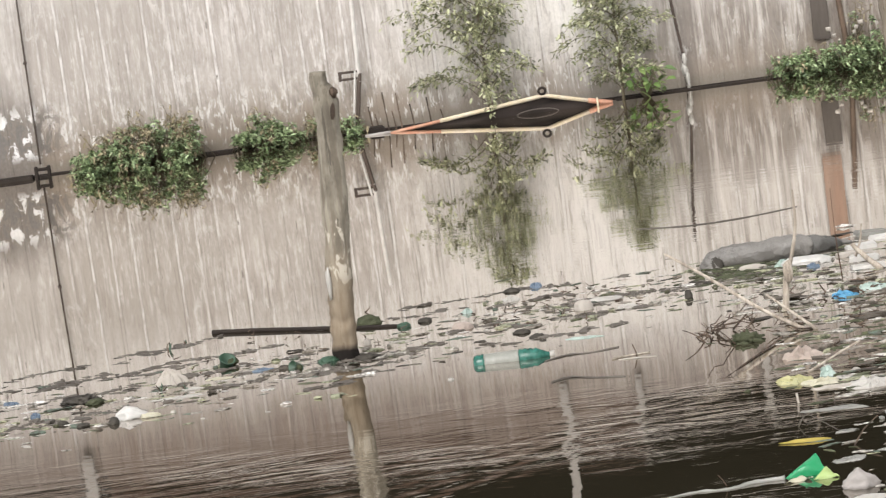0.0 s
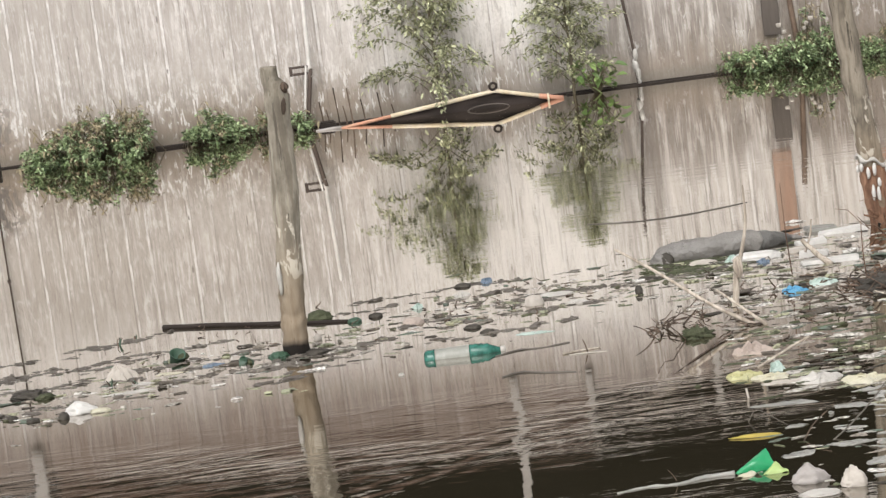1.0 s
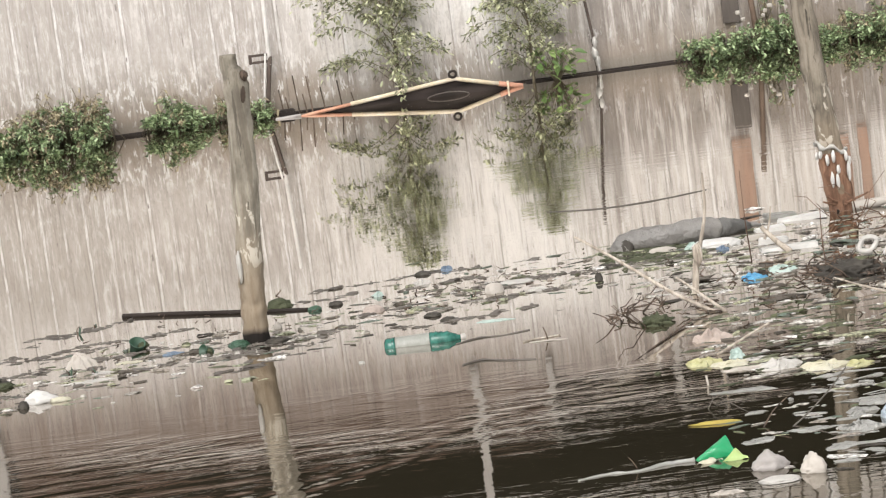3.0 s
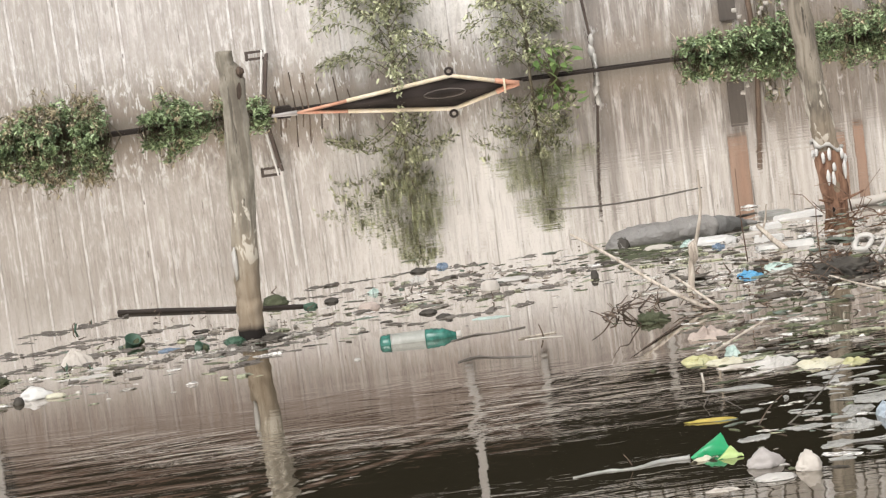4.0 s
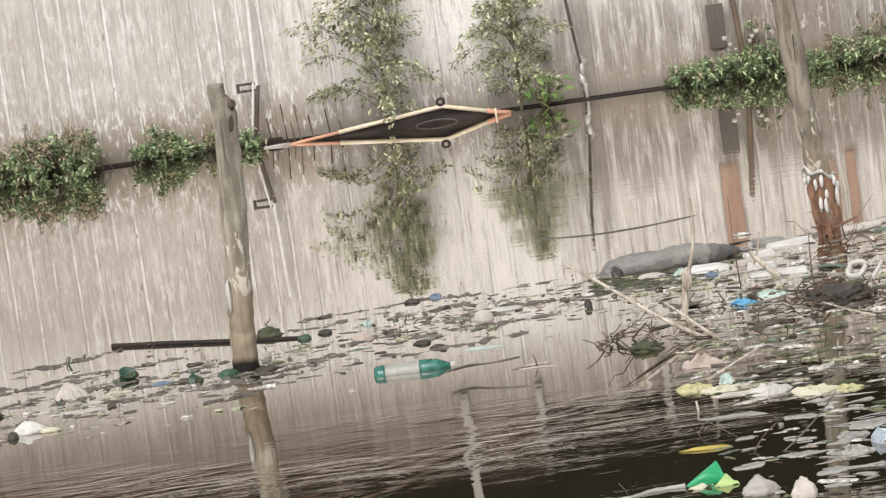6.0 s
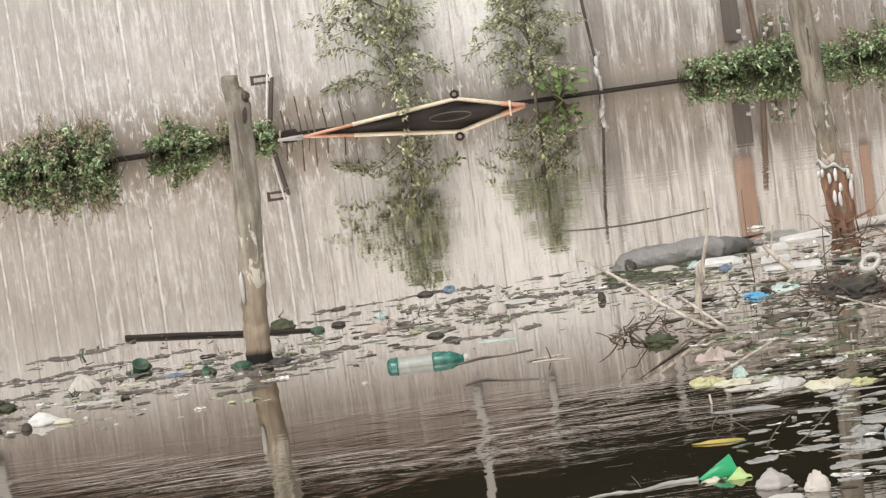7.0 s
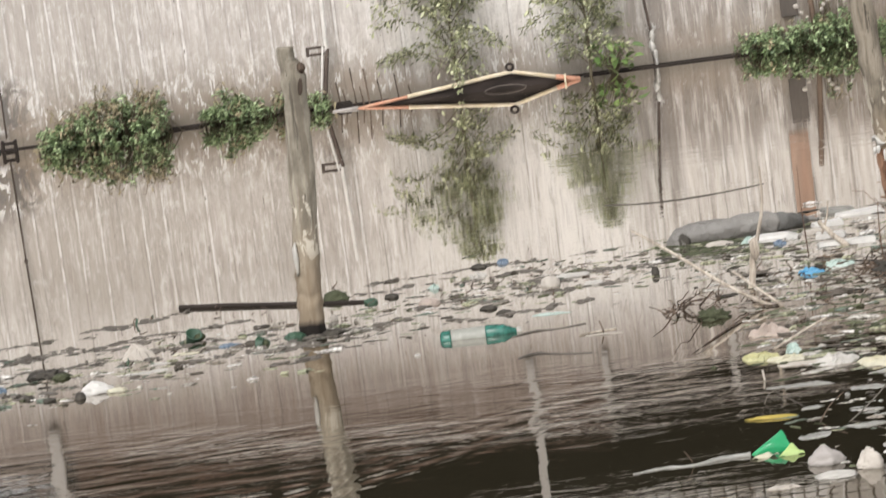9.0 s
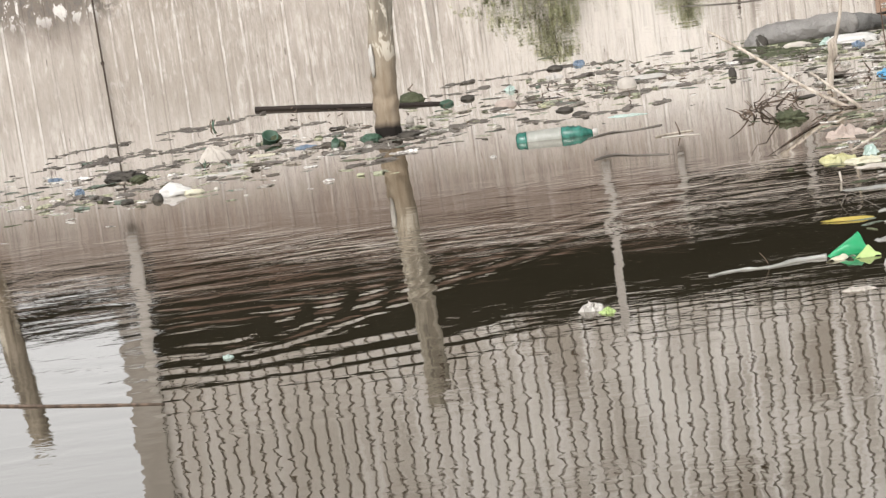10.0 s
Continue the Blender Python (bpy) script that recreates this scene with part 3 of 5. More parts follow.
def folded_film(name, at, size, mat, seed, turn=0.0, apex=0.0, tent=False, **tags):
    """A crumpled plastic film: cornered outline, creases running to the rim, closed below."""
    rnd = random.Random(seed)
    count = 4 if apex > 0.5 else rnd.randint(5, 7)
    rim = []
    for i in range(count):
        w = 2 * math.pi * (i + rnd.uniform(-0.3, 0.3) * (0.3 if apex > 0.5 else 1.0)) / count
        q = rnd.uniform(0.65, 1.1)
        rim.append(Vector((math.cos(w) * q * size[0] / 2, math.sin(w) * q * size[1] / 2, 0)))
    edge = []
    for i in range(count):
        for k in range(5):
            p = rim[i].lerp(rim[(i + 1) % count], k / 5)
            edge.append(p * (1 - 0.16 * (1 if k % 2 else 0) * rnd.random()))
    n, rings = len(edge), 6
    top = Vector((apex * size[0] / 2, 0, 0))
    crease = [rnd.uniform(0.45, 1.15) if k % 5 else 1.25 for k in range(n)]
    verts = [top + Vector((0, 0, size[2]))]
    for j in range(1, rings + 1):
        q = j / rings
        for k in range(n):
            p = top.lerp(edge[k], q)
            h = (1 - q) ** ((1.1 if apex > 0.5 else 0.72) if tent else 0.55)
            h *= (0.9 + 0.1 * crease[k]) if tent else crease[k] * (0.5 + 1.2 * abs(noise.noise(p * 24 + Vector((seed, 0, 0)))) + 0.5 * abs(noise.noise(p * 60 + Vector((0, seed, 0)))))
            verts.append(p + Vector((rnd.gauss(0, 0.0025), rnd.gauss(0, 0.003), size[2] * h - (0.004 if j == rings else 0.0))))
    faces = [(0, 1 + k, 1 + (k + 1) % n) for k in range(n)]
    for j in range(rings - 1):
        for k in range(n):
            a, b = 1 + j * n + k, 1 + j * n + (k + 1) % n
            faces += [(a, a + n, b), (b, a + n, b + n)]
    faces.append(tuple(1 + (rings - 1) * n + k for k in range(n - 1, -1, -1)))
    m = Matrix.Translation(at) @ Matrix.Rotation(radians(turn), 4, "Z")
    return put(name, mesh_of(name, verts, faces, mat), at=m, **tags)


# ------------------------------------------------------------ structure
WALL_Y = 23.1
box("ground", (-300, -300, -3.0), (300, 600, -1.2), MUD, kind="structure", label="brown river mud reaching to the horizon", category="ground")
box("bank_near", (-80, -120, -1.3), (80, 1.2, 0.42), EARTH, kind="structure", bevel=0.1, label="bare earth bank above the water", category="bank")
box("bank_far", (-80, WALL_Y + 0.2, -1.3), (80, 300, 0.05), EARTH, kind="structure", label="earth bank behind the sheet fence", category="bank")
me = mesh_of("water", [(-80, 1.0, 0), (80, 1.0, 0), (80, WALL_Y + 0.3, 0), (-80, WALL_Y + 0.3, 0)], [(0, 1, 2, 3)], WATER)
put("water", me, kind="structure", label="still murky brown water mirroring the fence", category="water")

# dark timber sill along the foot of the fence
box("trim", (-12, WALL_Y - 0.09, -0.3), (14, WALL_Y - 0.02, 0.012), DARKSILL, kind="structure", bevel=0.004,
           label="wet blackened timber sill along the fence foot", category="sill")

# shed behind the fence: dark open storey, white columns
shed = anchor("shed", (0, 25, 2.6), "dark open shed storey with white columns above the fence", "shed")


def shed_box(name, lo, hi, mat, **k):
    ob = box(name, lo, hi, mat, shed, **k)
    ob.matrix_parent_inverse = shed.matrix_basis.inverted()
    return ob


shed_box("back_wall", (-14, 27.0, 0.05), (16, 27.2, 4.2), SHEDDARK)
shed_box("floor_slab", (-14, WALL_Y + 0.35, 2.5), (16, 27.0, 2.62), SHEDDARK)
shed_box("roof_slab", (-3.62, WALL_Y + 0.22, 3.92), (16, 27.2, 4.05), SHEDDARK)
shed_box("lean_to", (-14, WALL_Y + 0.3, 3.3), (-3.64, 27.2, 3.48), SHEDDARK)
for cx, wd, z0, z1 in ((-3.37, 0.10, 2.5, 4.0), (0.89, 0.075, 2.45, 4.0), (1.56, 0.06, 2.45, 3.05), (2.7, 0.065, 2.4, 3.0), (5.2, 0.10, 2.5, 4.0), (3.1, 0.04, 2.7, 3.0)):
    shed_box("column", (cx - wd / 2, WALL_Y - 0.075, z0), (cx + wd / 2, WALL_Y - 0.02, z1), WHITEPAINT, bevel=0.008)
for i in range(24):
    bx = -3.25 + i * 0.2
    if not 0.8 < bx < 0.94:
        shed_box("board", (bx, WALL_Y + 0.20 + 0.004 * (i % 2), 2.56), (bx + 0.196, WALL_Y + 0.23, 3.14 + 0.03 * ((i * 7) % 4)), SHEDBOARD, bevel=0.004)
shed_box("corner_post", (-3.64, WALL_Y + 0.0, 3.5), (-3.36, WALL_Y + 0.2, 8.6), CONCRETE, bevel=0.01)

# ------------------------------------------------------------ things on the water: posts
def post(path, r0, r1, seed, label, group="mooring posts", head=0.0, mat=None):
    base = path[0]
    top = anchor("wooden_post", base, label, "post", group)
    pts = [Vector(p) - Vector(base) for p in resample(path, 60)]
    rs = [(r0 + (r1 - r0) * (i / 59)) * (1 + 0.07 * noise.noise(Vector((i * 0.23, seed, 0)))) for i in range(60)]
    for i in range(60):
        if head and i > 55:
            rs[i] *= 0.68
            pts[i] = pts[i] - Vector((head, 0, 0))
        elif head and i > 53:
            rs[i] *= 0.86
            pts[i] = pts[i] - Vector((head * 0.35, 0, 0))
    v, f = tube_data(pts, rs, 28, 0.2, seed)
    put("shaft", mesh_of("shaft", v, f, mat or POSTWOOD, True), top)
    return top


P1 = post([(-0.495, 11.65, -0.8), (-0.49, 11.65, 0.0), (-0.475, 11.65, 0.3), (-0.44, 11.65, 0.85), (-0.42, 11.65, 1.28)], 0.058, 0.055, 3,
          "weathered grey-brown wooden post leaning in the water", head=0.022)
o = Vector((-0.495, 11.65, -0.8))
lump("pale_patch", Vector((-0.520, 11.605, 0.35)) - o, (0.022, 0.03, 0.075), PLASTICWHITE, P1, 4, 0.5, 2.0, low=-1, sub=2, label="chalky white peeled patch")
lump("broken_stub", Vector((-0.385, 11.615, 1.185)) - o, (0.034, 0.035, 0.022), TWIG, P1, 9, 0.7, 2.4, low=-1, sub=3, label="dark broken stub")
lump("knot", Vector((-0.405, 11.607, 1.11)) - o, (0.035, 0.02, 0.05), TWIG, P1, 7, 0.4, 2.0, low=-1, sub=2, label="dark hollow knot")
P2 = post([(2.50, 13.16, -0.8), (2.46, 13.16, 0.0), (2.434, 13.16, 0.33), (2.397, 13.16, 0.665), (2.371, 13.16, 1.01), (2.34, 13.16, 1.5)], 0.062, 0.056, 9,
          "leaning wooden post hung with pale bits", mat=DARKPOST)
post([(-2.37, 11.3, -0.8), (-2.33, 11.3, 0.0), (-2.265, 11.3, 0.5), (-2.185, 11.3, 1.12)], 0.056, 0.046, 14,
          "grey wooden post standing apart in the water", mat=DARKPOST)

# pale pods hung from a ragged band round the second post, bare reddish wood below
rnd = random.Random(21)
o2 = Vector((2.50, 13.16, -0.8))
v, f = tube_data([Vector(p) - o2 for p in resample([(2.464, 13.158, -0.05), (2.452, 13.158, 0.1), (2.44, 13.158, 0.22), (2.436, 13.158, 0.30)], 14)],
                 [0.074 - 0.008 * i / 13 for i in range(14)], 24, 0.24, 19)
put("bare_wood", mesh_of("bare_wood", v, f, REDWOOD, True), P2, "bare reddish-brown wood at the water line")
for i in range(5):
    a = i * 1.2 + rnd.uniform(-0.2, 0.2)
    e = Vector((2.46 + 0.13 * math.cos(a), 13.10 - 0.06 * abs(math.sin(a)), rnd.uniform(0.02, 0.11)))
    stick("root_spur", [Vector((2.455, 13.12, 0.04)) - o2, (Vector((2.455, 13.12, 0.03)) + e) / 2 - o2, e - o2], 0.011, 0.004, REDWOOD, P2, 8)
v, f = tube_data([Vector((2.434 + 0.074 * math.cos(w), 13.16 - 0.074 * math.sin(w), 0.325 - 0.025 * math.cos(w) + 0.012 * math.sin(5 * w))) - o2 for w in [2 * math.pi * i / 32 for i in range(33)]],
                 [0.009 + 0.004 * math.sin(i * 1.7) for i in range(33)], 8, 0.8, 4)
band = put("cloth_band", mesh_of("cloth_band", v, f, PLASTICWHITE, True), P2, "ragged off-white band")
for i, (a, z, h) in enumerate(((-0.95, 0.30, 0.05), (-0.5, 0.27, 0.065), (-0.12, 0.285, 0.07), (0.1, 0.22, 0.05), (-0.3, 0.17, 0.085), (0.0, 0.16, 0.085), (0.75, 0.28, 0.06), (0.9, 0.20, 0.10), (1.2, 0.25, 0.05), (-1.3, 0.29, 0.04))):
    p = Vector((2.44 + math.sin(a) * 0.084, 13.16 - math.cos(a) * 0.084, z))
    lump("pale_pod", p - o2, (0.019, 0.017, h * 0.46), PLASTICBRIGHT, band, 40 + i, 0.5, 1.6, low=-1, sub=2)

# ------------------------------------------------------------ plants along the fence
def mound(name, x0, x1, height, sprigs, seed, label, dry=0.12, y=WALL_Y - 0.22, deep=0.42, shape=(0.5, 0.8, 1.0, 0.8, 0.5), gap=0.045):
    """Creeping weed rooted at the sill: arching stems that end in leafy sprigs over a shaded gap."""
    rnd = random.Random(seed)
    top = anchor(name, ((x0 + x1) / 2, y, 0), label, "bush", "weeds along the fence")
    hw = (x1 - x0) / 2
    green, brown, stems = [], [], []

    def top_at(u):
        k = (u + 1) / 2 * (len(shape) - 1)
        i = min(int(k), len(shape) - 2)
        h = shape[i] + (shape[i + 1] - shape[i]) * (k - i)
        return height * h * (1 + 0.34 * noise.noise(Vector((u * hw * 9, seed, 0))))

    for _ in range(sprigs):
        u, v = rnd.uniform(-1, 1), rnd.uniform(-1, 1)
        hh = top_at(u) * math.sqrt(max(0.04, 1 - 0.8 * v * v))
        q = rnd.random() ** 0.6 if rnd.random() < 0.72 else 0.3 * rnd.random()
        p = Vector((u * hw + rnd.gauss(0, 0.02), v * deep / 2, gap * rnd.uniform(-0.2, 1.2) + max(0.0, hh - gap) * q))
        if noise.noise(p * 8 + Vector((seed, 0, 0))) < -0.12 or (v < -0.3 and noise.noise(Vector((p.x * 7, seed, 3))) < -0.05):
            continue
        d = Vector((rnd.gauss(0, 0.6), -0.35 + 0.5 * v, rnd.uniform(0.1, 0.9))).normalized()
        root = Vector((p.x + rnd.gauss(0, 0.06), deep * 0.2, -0.03))
        stems.append(([root, root.lerp(p, 0.55) + Vector((0, 0, 0.03)), p - d * 0.03, p + d * 0.035], 0.0045, 0.0018))
        dead = rnd.random() < dry * (0.1 + 2.2 * q * q * min(1.0, hh / height))
        for k in range(9 if dead else 19):
            s = rnd.uniform(-0.03, 0.045)
            spot = p + d * s + Vector((rnd.gauss(0, 0.013), rnd.gauss(0, 0.013), rnd.gauss(0, 0.011)))
            out = d * 0.4 + Vector((rnd.gauss(0, 0.9), rnd.gauss(-0.2, 0.6), rnd.gauss(0.15, 0.35)))
            (brown if dead else green).append((spot, out))
    # withered runners standing above the leaves
    for _ in range(int(6 + 40 * dry * hw)):
        u = rnd.uniform(-0.95, 0.95)
        hh = top_at(u)
        b = Vector((u * hw, rnd.uniform(0.0, 0.3) * deep, hh * 0.4))
        e = b + Vector((rnd.gauss(0, 0.06), rnd.gauss(0, 0.03), hh * rnd.uniform(0.55, 0.95)))
        tip = e + Vector((rnd.gauss(0, 0.04), 0, rnd.uniform(-0.02, 0.03)))
        stems.append(([b, b.lerp(e, 0.6) + Vector((rnd.gauss(0, 0.02), 0, 0)), e, tip], 0.004, 0.0018))
        for k in range(8):
            brown.append((b.lerp(e, rnd.uniform(0.4, 1.05)) + Vector((rnd.gauss(0, 0.013), rnd.gauss(0, 0.01), 0)), (rnd.gauss(0, 1), -0.4, rnd.gauss(0, 0.4))))
    joined_tubes("stem", stems, BARK, top, kind="stuff")
    v, f = leaves(rnd, green, 0.040, 0.019)
    put("foliage", mesh_of("foliage", v, f, BUSHLEAF), top)
    v, f = leaves(rnd, brown, 0.040, 0.018, 0.6)
    put("dry_foliage", mesh_of("dry_foliage", v, f, DRYLEAF), top, "withered brown leaves")
    return top


mound("creeping_bush", -3.02, -1.97, 0.43, 760, 2, "dense green creeping bush with withered brown tips", 0.5, WALL_Y - 0.52, 0.95, (0.25, 0.55, 0.72, 0.85, 0.8, 1.0, 0.75), 0.02)
mound("creeping_bush", -1.62, -1.18, 0.27, 190, 6, "low green creeping bush at the fence foot", 0.1, WALL_Y - 0.34, 0.6, (0.4, 1.0, 0.95, 0.6), 0.03)
mound("creeping_bush", -1.20, -0.82, 0.24, 90, 7, "dark green weed with tall withered stalks", 0.7, WALL_Y - 0.18, 0.3, (0.5, 0.6, 0.9, 0.7))
mound("creeping_bush", -0.80, -0.56, 0.16, 45, 8, "small tuft of green weed by a pipe", 0.1)
mound("creeping_bush", 3.04, 4.20, 0.25, 430, 11, "broad green creeping bush at the fence foot", 0.08, WALL_Y - 0.34, 0.6, (0.8, 0.75, 0.8, 1.0, 1.0, 0.8), 0.02)
mound("creeping_bush", 3.66, 4.10, 0.46, 95, 23, "taller green weed behind a creeping bush", 0.2, WALL_Y - 0.14, 0.2)
mound("creeping_bush", 4.26, 5.35, 0.24, 330, 13, "green and brown creeping bush at the fence foot", 0.3, WALL_Y - 0.34, 0.6, (0.7, 1.0, 0.8, 1.0, 0.7), 0.02)
mound("creeping_bush", 4.70, 5.75, 0.58, 220, 17, "tall yellowing weed behind a creeping bush", 0.6, WALL_Y - 0.14, 0.2)


def sapling(x, y, height, spread, seed, label, base=0.05, lean=0.0):
    """Slender conical tree: trunk, arching limbs, sparse small leaves."""
    rnd = random.Random(seed)
    top = anchor("young_tree", (x, y, 0), label, "tree", "saplings by the fence")
    trunk = [Vector((lean * k * k + 0.012 * math.sin(k * 7), 0.01 * math.sin(k * 5), -0.05 + (height + 0.05) * k)) for k in [i / 11 for i in range(12)]]
    v, f = tube_data(trunk, [0.015 * (1 - 0.85 * i / 11) for i in range(12)], 8, 0.2, seed)
    put("trunk", mesh_of("trunk", v, f, BARK, True), top)
    limbs, spots = [], []
    for i in range(62):
        k = base + (1 - base) * (i / 62) ** 0.9
        p0 = Vector((lean * k * k, 0, height * k))
        a = i * 2.4 + rnd.uniform(-0.4, 0.4)
        reach = (1.15 if math.cos(a) < 0 else 0.9) * spread * (0.10 + 1.05 * (1 - k) ** 0.8 * min(1, (k + 0.08) / 0.22)) * rnd.uniform(0.5, 1.25)
        d = Vector((math.cos(a), math.sin(a) * 0.62, 0))
        rise = rnd.uniform(0.1, 0.8) * reach
        path = []
        for j in range(6):
            s = j / 5
            path.append(p0 + d * reach * s + Vector((0, 0, rise * s + 0.16 * reach * math.sin(s * 3.1) - 0.22 * reach * s ** 3)))
        limbs.append((path, 0.0042, 0.0013))
        for j in range(int(14 + 130 * reach)):
            s = min(1.0, 0.12 + 0.9 * rnd.random() ** 0.8)
            s = (int(s * 9) + rnd.gauss(0.5, 0.22)) / 9.5
            s = min(1.02, max(0.05, s))
            q = path[min(5, int(s * 5))].lerp(path[min(5, int(s * 5) + 1)], (s * 5) % 1)
            spots.append((q + Vector((rnd.gauss(0, 0.024), rnd.gauss(0, 0.024), rnd.gauss(0, 0.026))), d * 0.6 + Vector((0, 0, -0.1))))
    for i in range(60):
        k = rnd.uniform(0.3, 1.02)
        spots.append((Vector((lean * k * k + rnd.gauss(0, 0.02), rnd.gauss(0, 0.02), height * k)), (rnd.gauss(0, 1), rnd.gauss(0, 1), 0.6)))
    joined_tubes("limb", limbs, BARK, top, kind="stuff")
    v, f = leaves(rnd, spots, 0.042, 0.020, 0.25)
    put("crown", mesh_of("crown", v, f, TREELEAF), top)
    return top


sapling(0.56, WALL_Y - 0.25, 1.45, 0.72, 31, "slender young tree with sparse olive leaves", 0.06, 0.03)
sapling(1.72, WALL_Y - 0.25, 1.33, 0.54, 37, "slender young tree with drooping olive leaves", 0.05, 0.05)


def broad_plant(x, y, w, h, count, seed, label):
    rnd = random.Random(seed)
    top = anchor("broad_leaf_plant", (x, y, 0), label, "plant")
    spots, stems = [], []
    for i in range(count):
        e = Vector((rnd.uniform(-w, w), rnd.uniform(-0.1, 0.1), h * rnd.uniform(0.15, 1)))
        stems.append(([Vector((0, 0, -0.03)), e * 0.5 + Vector((0, 0, 0.03)), e], 0.004, 0.002))
        spots.append((e, (e.x * 3, -0.6, 0.2)))
    joined_tubes("stem", stems, BARK, top, kind="stuff")
    v, f = leaves(rnd, spots, 0.10, 0.045, 0.35)
    put("foliage", mesh_of("foliage", v, f, BROADLEAF), top)


broad_plant(1.92, WALL_Y - 0.33, 0.17, 0.30, 60, 41, "bright green broad-leaved plant under a young tree")

# reed blades by the right-hand bush
rnd = random.Random(44)
blades = []
for i in range(12):
    b = Vector((3.16 + rnd.gauss(0, 0.09), WALL_Y - 0.2 + rnd.gauss(0, 0.04), -0.02))
    e = b + Vector((rnd.gauss(-0.03, 0.09), rnd.gauss(0, 0.03), rnd.uniform(0.2, 0.48)))
    blades.append(([b, b.lerp(e, 0.5) + Vector((0.01, 0, 0.03)), e], 0.004, 0.0012))
joined_tubes("reed_tuft", blades, STICK, label="thin tuft of dry reed blades at the fence", category="reeds")

# ------------------------------------------------------------ poles and boards on the fence
pipe = anchor("standpipe", (-0.55, WALL_Y - 0.12, 0), "thin pipe, white above and dark below, against the fence", "pipe")
def on(parent, name, path, r0, r1, mat, n=8, **k):
    b = parent.matrix_basis.translation
    return stick(name, [Vector(p) - b for p in path], r0, r1, mat, parent, n, rough=0.08, **k)


on(pipe, "upper_pipe", [(-0.525, WALL_Y - 0.12, 0.45), (-0.51, WALL_Y - 0.12, 0.9), (-0.495, WALL_Y - 0.12, 1.36)], 0.020, 0.018, PIPEWHITE, label="chalky white upper length")
on(pipe, "lower_pipe", [(-0.615, WALL_Y - 0.12, -0.3), (-0.595, WALL_Y - 0.12, 0.02), (-0.515, WALL_Y - 0.12, 0.52)], 0.017, 0.021, POLEDARK, label="dark rusty lower length")
on(pipe, "white_strip", [(-0.64, WALL_Y - 0.14, -0.1), (-0.61, WALL_Y - 0.14, 0.15), (-0.55, WALL_Y - 0.14, 0.55)], 0.009, 0.009, PIPEWHITE)
pb = pipe.matrix_basis.translation
for nm, lo, hi in (("bracket_arm", (-0.69, -0.02, 0.530), (-0.53, 0.02, 0.550)), ("bracket_brace", (-0.70, -0.025, 0.468), (-0.672, 0.02, 0.552)), ("bracket_tie", (-0.672, -0.018, 0.470), (-0.53, 0.012, 0.492))):
    box(nm, (lo[0] - pb.x, lo[1], lo[2]), (hi[0] - pb.x, hi[1], hi[2]), POLEDARK, pipe, 0.005)
box("dark_crate", (-0.50, WALL_Y - 0.30, -0.1), (-0.36, WALL_Y - 0.13, 0.05), DARKSILL, bevel=0.012, label="small dark box half sunk beside the pipe", category="box")
for i, (x, h) in enumerate(((-0.45, 0.22), (-0.40, 0.15), (-0.315, 0.33), (-0.25, 0.16), (-0.20, 0.31), (-0.09, 0.20), (0.06, 0.24), (0.17, 0.12))):
    stick("stake", [(x, WALL_Y - 0.14, -0.25), (x - 0.01, WALL_Y - 0.14, 0.0), (x - 0.03, WALL_Y - 0.14, h)], 0.010 - 0.001 * (i % 3), 0.005, TWIG, label="thin dark stake at the fence foot", category="stake", group="short stakes")
stick("seam_wire", [(-3.385, WALL_Y - 0.035, 0.1), (-3.38, WALL_Y - 0.035, 1.0), (-3.365, WALL_Y - 0.035, 2.3)], 0.008, 0.008, POLEDARK, label="thin dark wire down a sheet joint", category="wire")
lump("wire_knot", (-3.38, WALL_Y - 0.045, 0.99), (0.035, 0.03, 0.02), POLEDARK, None, 3, low=-1, sub=2, label="dark knot tied on the wire", category="knot")
stub = anchor("sunken_timber", (-3.36, WALL_Y - 0.25, 0), "dark sunken timber frame end by the fence", "frame")
b0 = Vector((-3.36, WALL_Y - 0.25, 0))
for lo, hi in (((-0.05, -0.03, -0.3), (-0.025, 0.03, 0.10)), ((0.06, -0.03, -0.3), (0.085, 0.03, 0.10)), ((-0.025, -0.025, 0.06), (0.06, 0.025, 0.085)), ((-0.02, -0.02, 0.0), (0.06, 0.02, 0.02))):
    box("timber", lo, hi, DARKSILL, stub, 0.004)
box("sunken_beam", (-5.2, WALL_Y - 0.30, -0.2), (-3.43, WALL_Y - 0.16, 0.032), DARKSILL, bevel=0.01, label="black wet timber beam at the water line", category="beam")
box("sunken_beam", (1.66, WALL_Y - 0.24, -0.2), (3.12, WALL_Y - 0.14, 0.011), DARKSILL, bevel=0.003, label="black wet timber beam at the water line", category="beam", group="sunken beams")
box("sunken_beam", (-2.06, WALL_Y - 0.24, -0.2), (-1.66, WALL_Y - 0.14, 0.02), DARKSILL, bevel=0.008, label="short black wet timber at the water line", category="beam", group="sunken beams")
pole2 = anchor("thin_pole", (2.30, WALL_Y - 0.1, 0), "thin dark pole with white-crusted foot", "pole")
on(pole2, "shaft", [(2.31, WALL_Y - 0.1, -0.3), (2.295, WALL_Y - 0.1, 0.25), (2.24, WALL_Y - 0.1, 0.8), (2.205, WALL_Y - 0.1, 1.30)], 0.016, 0.014, POLEDARK)
on(pole2, "pale_edge", [(2.275, WALL_Y - 0.115, 0.3), (2.22, WALL_Y - 0.115, 0.8), (2.185, WALL_Y - 0.115, 1.30)], 0.006, 0.006, WHITEPAINT)
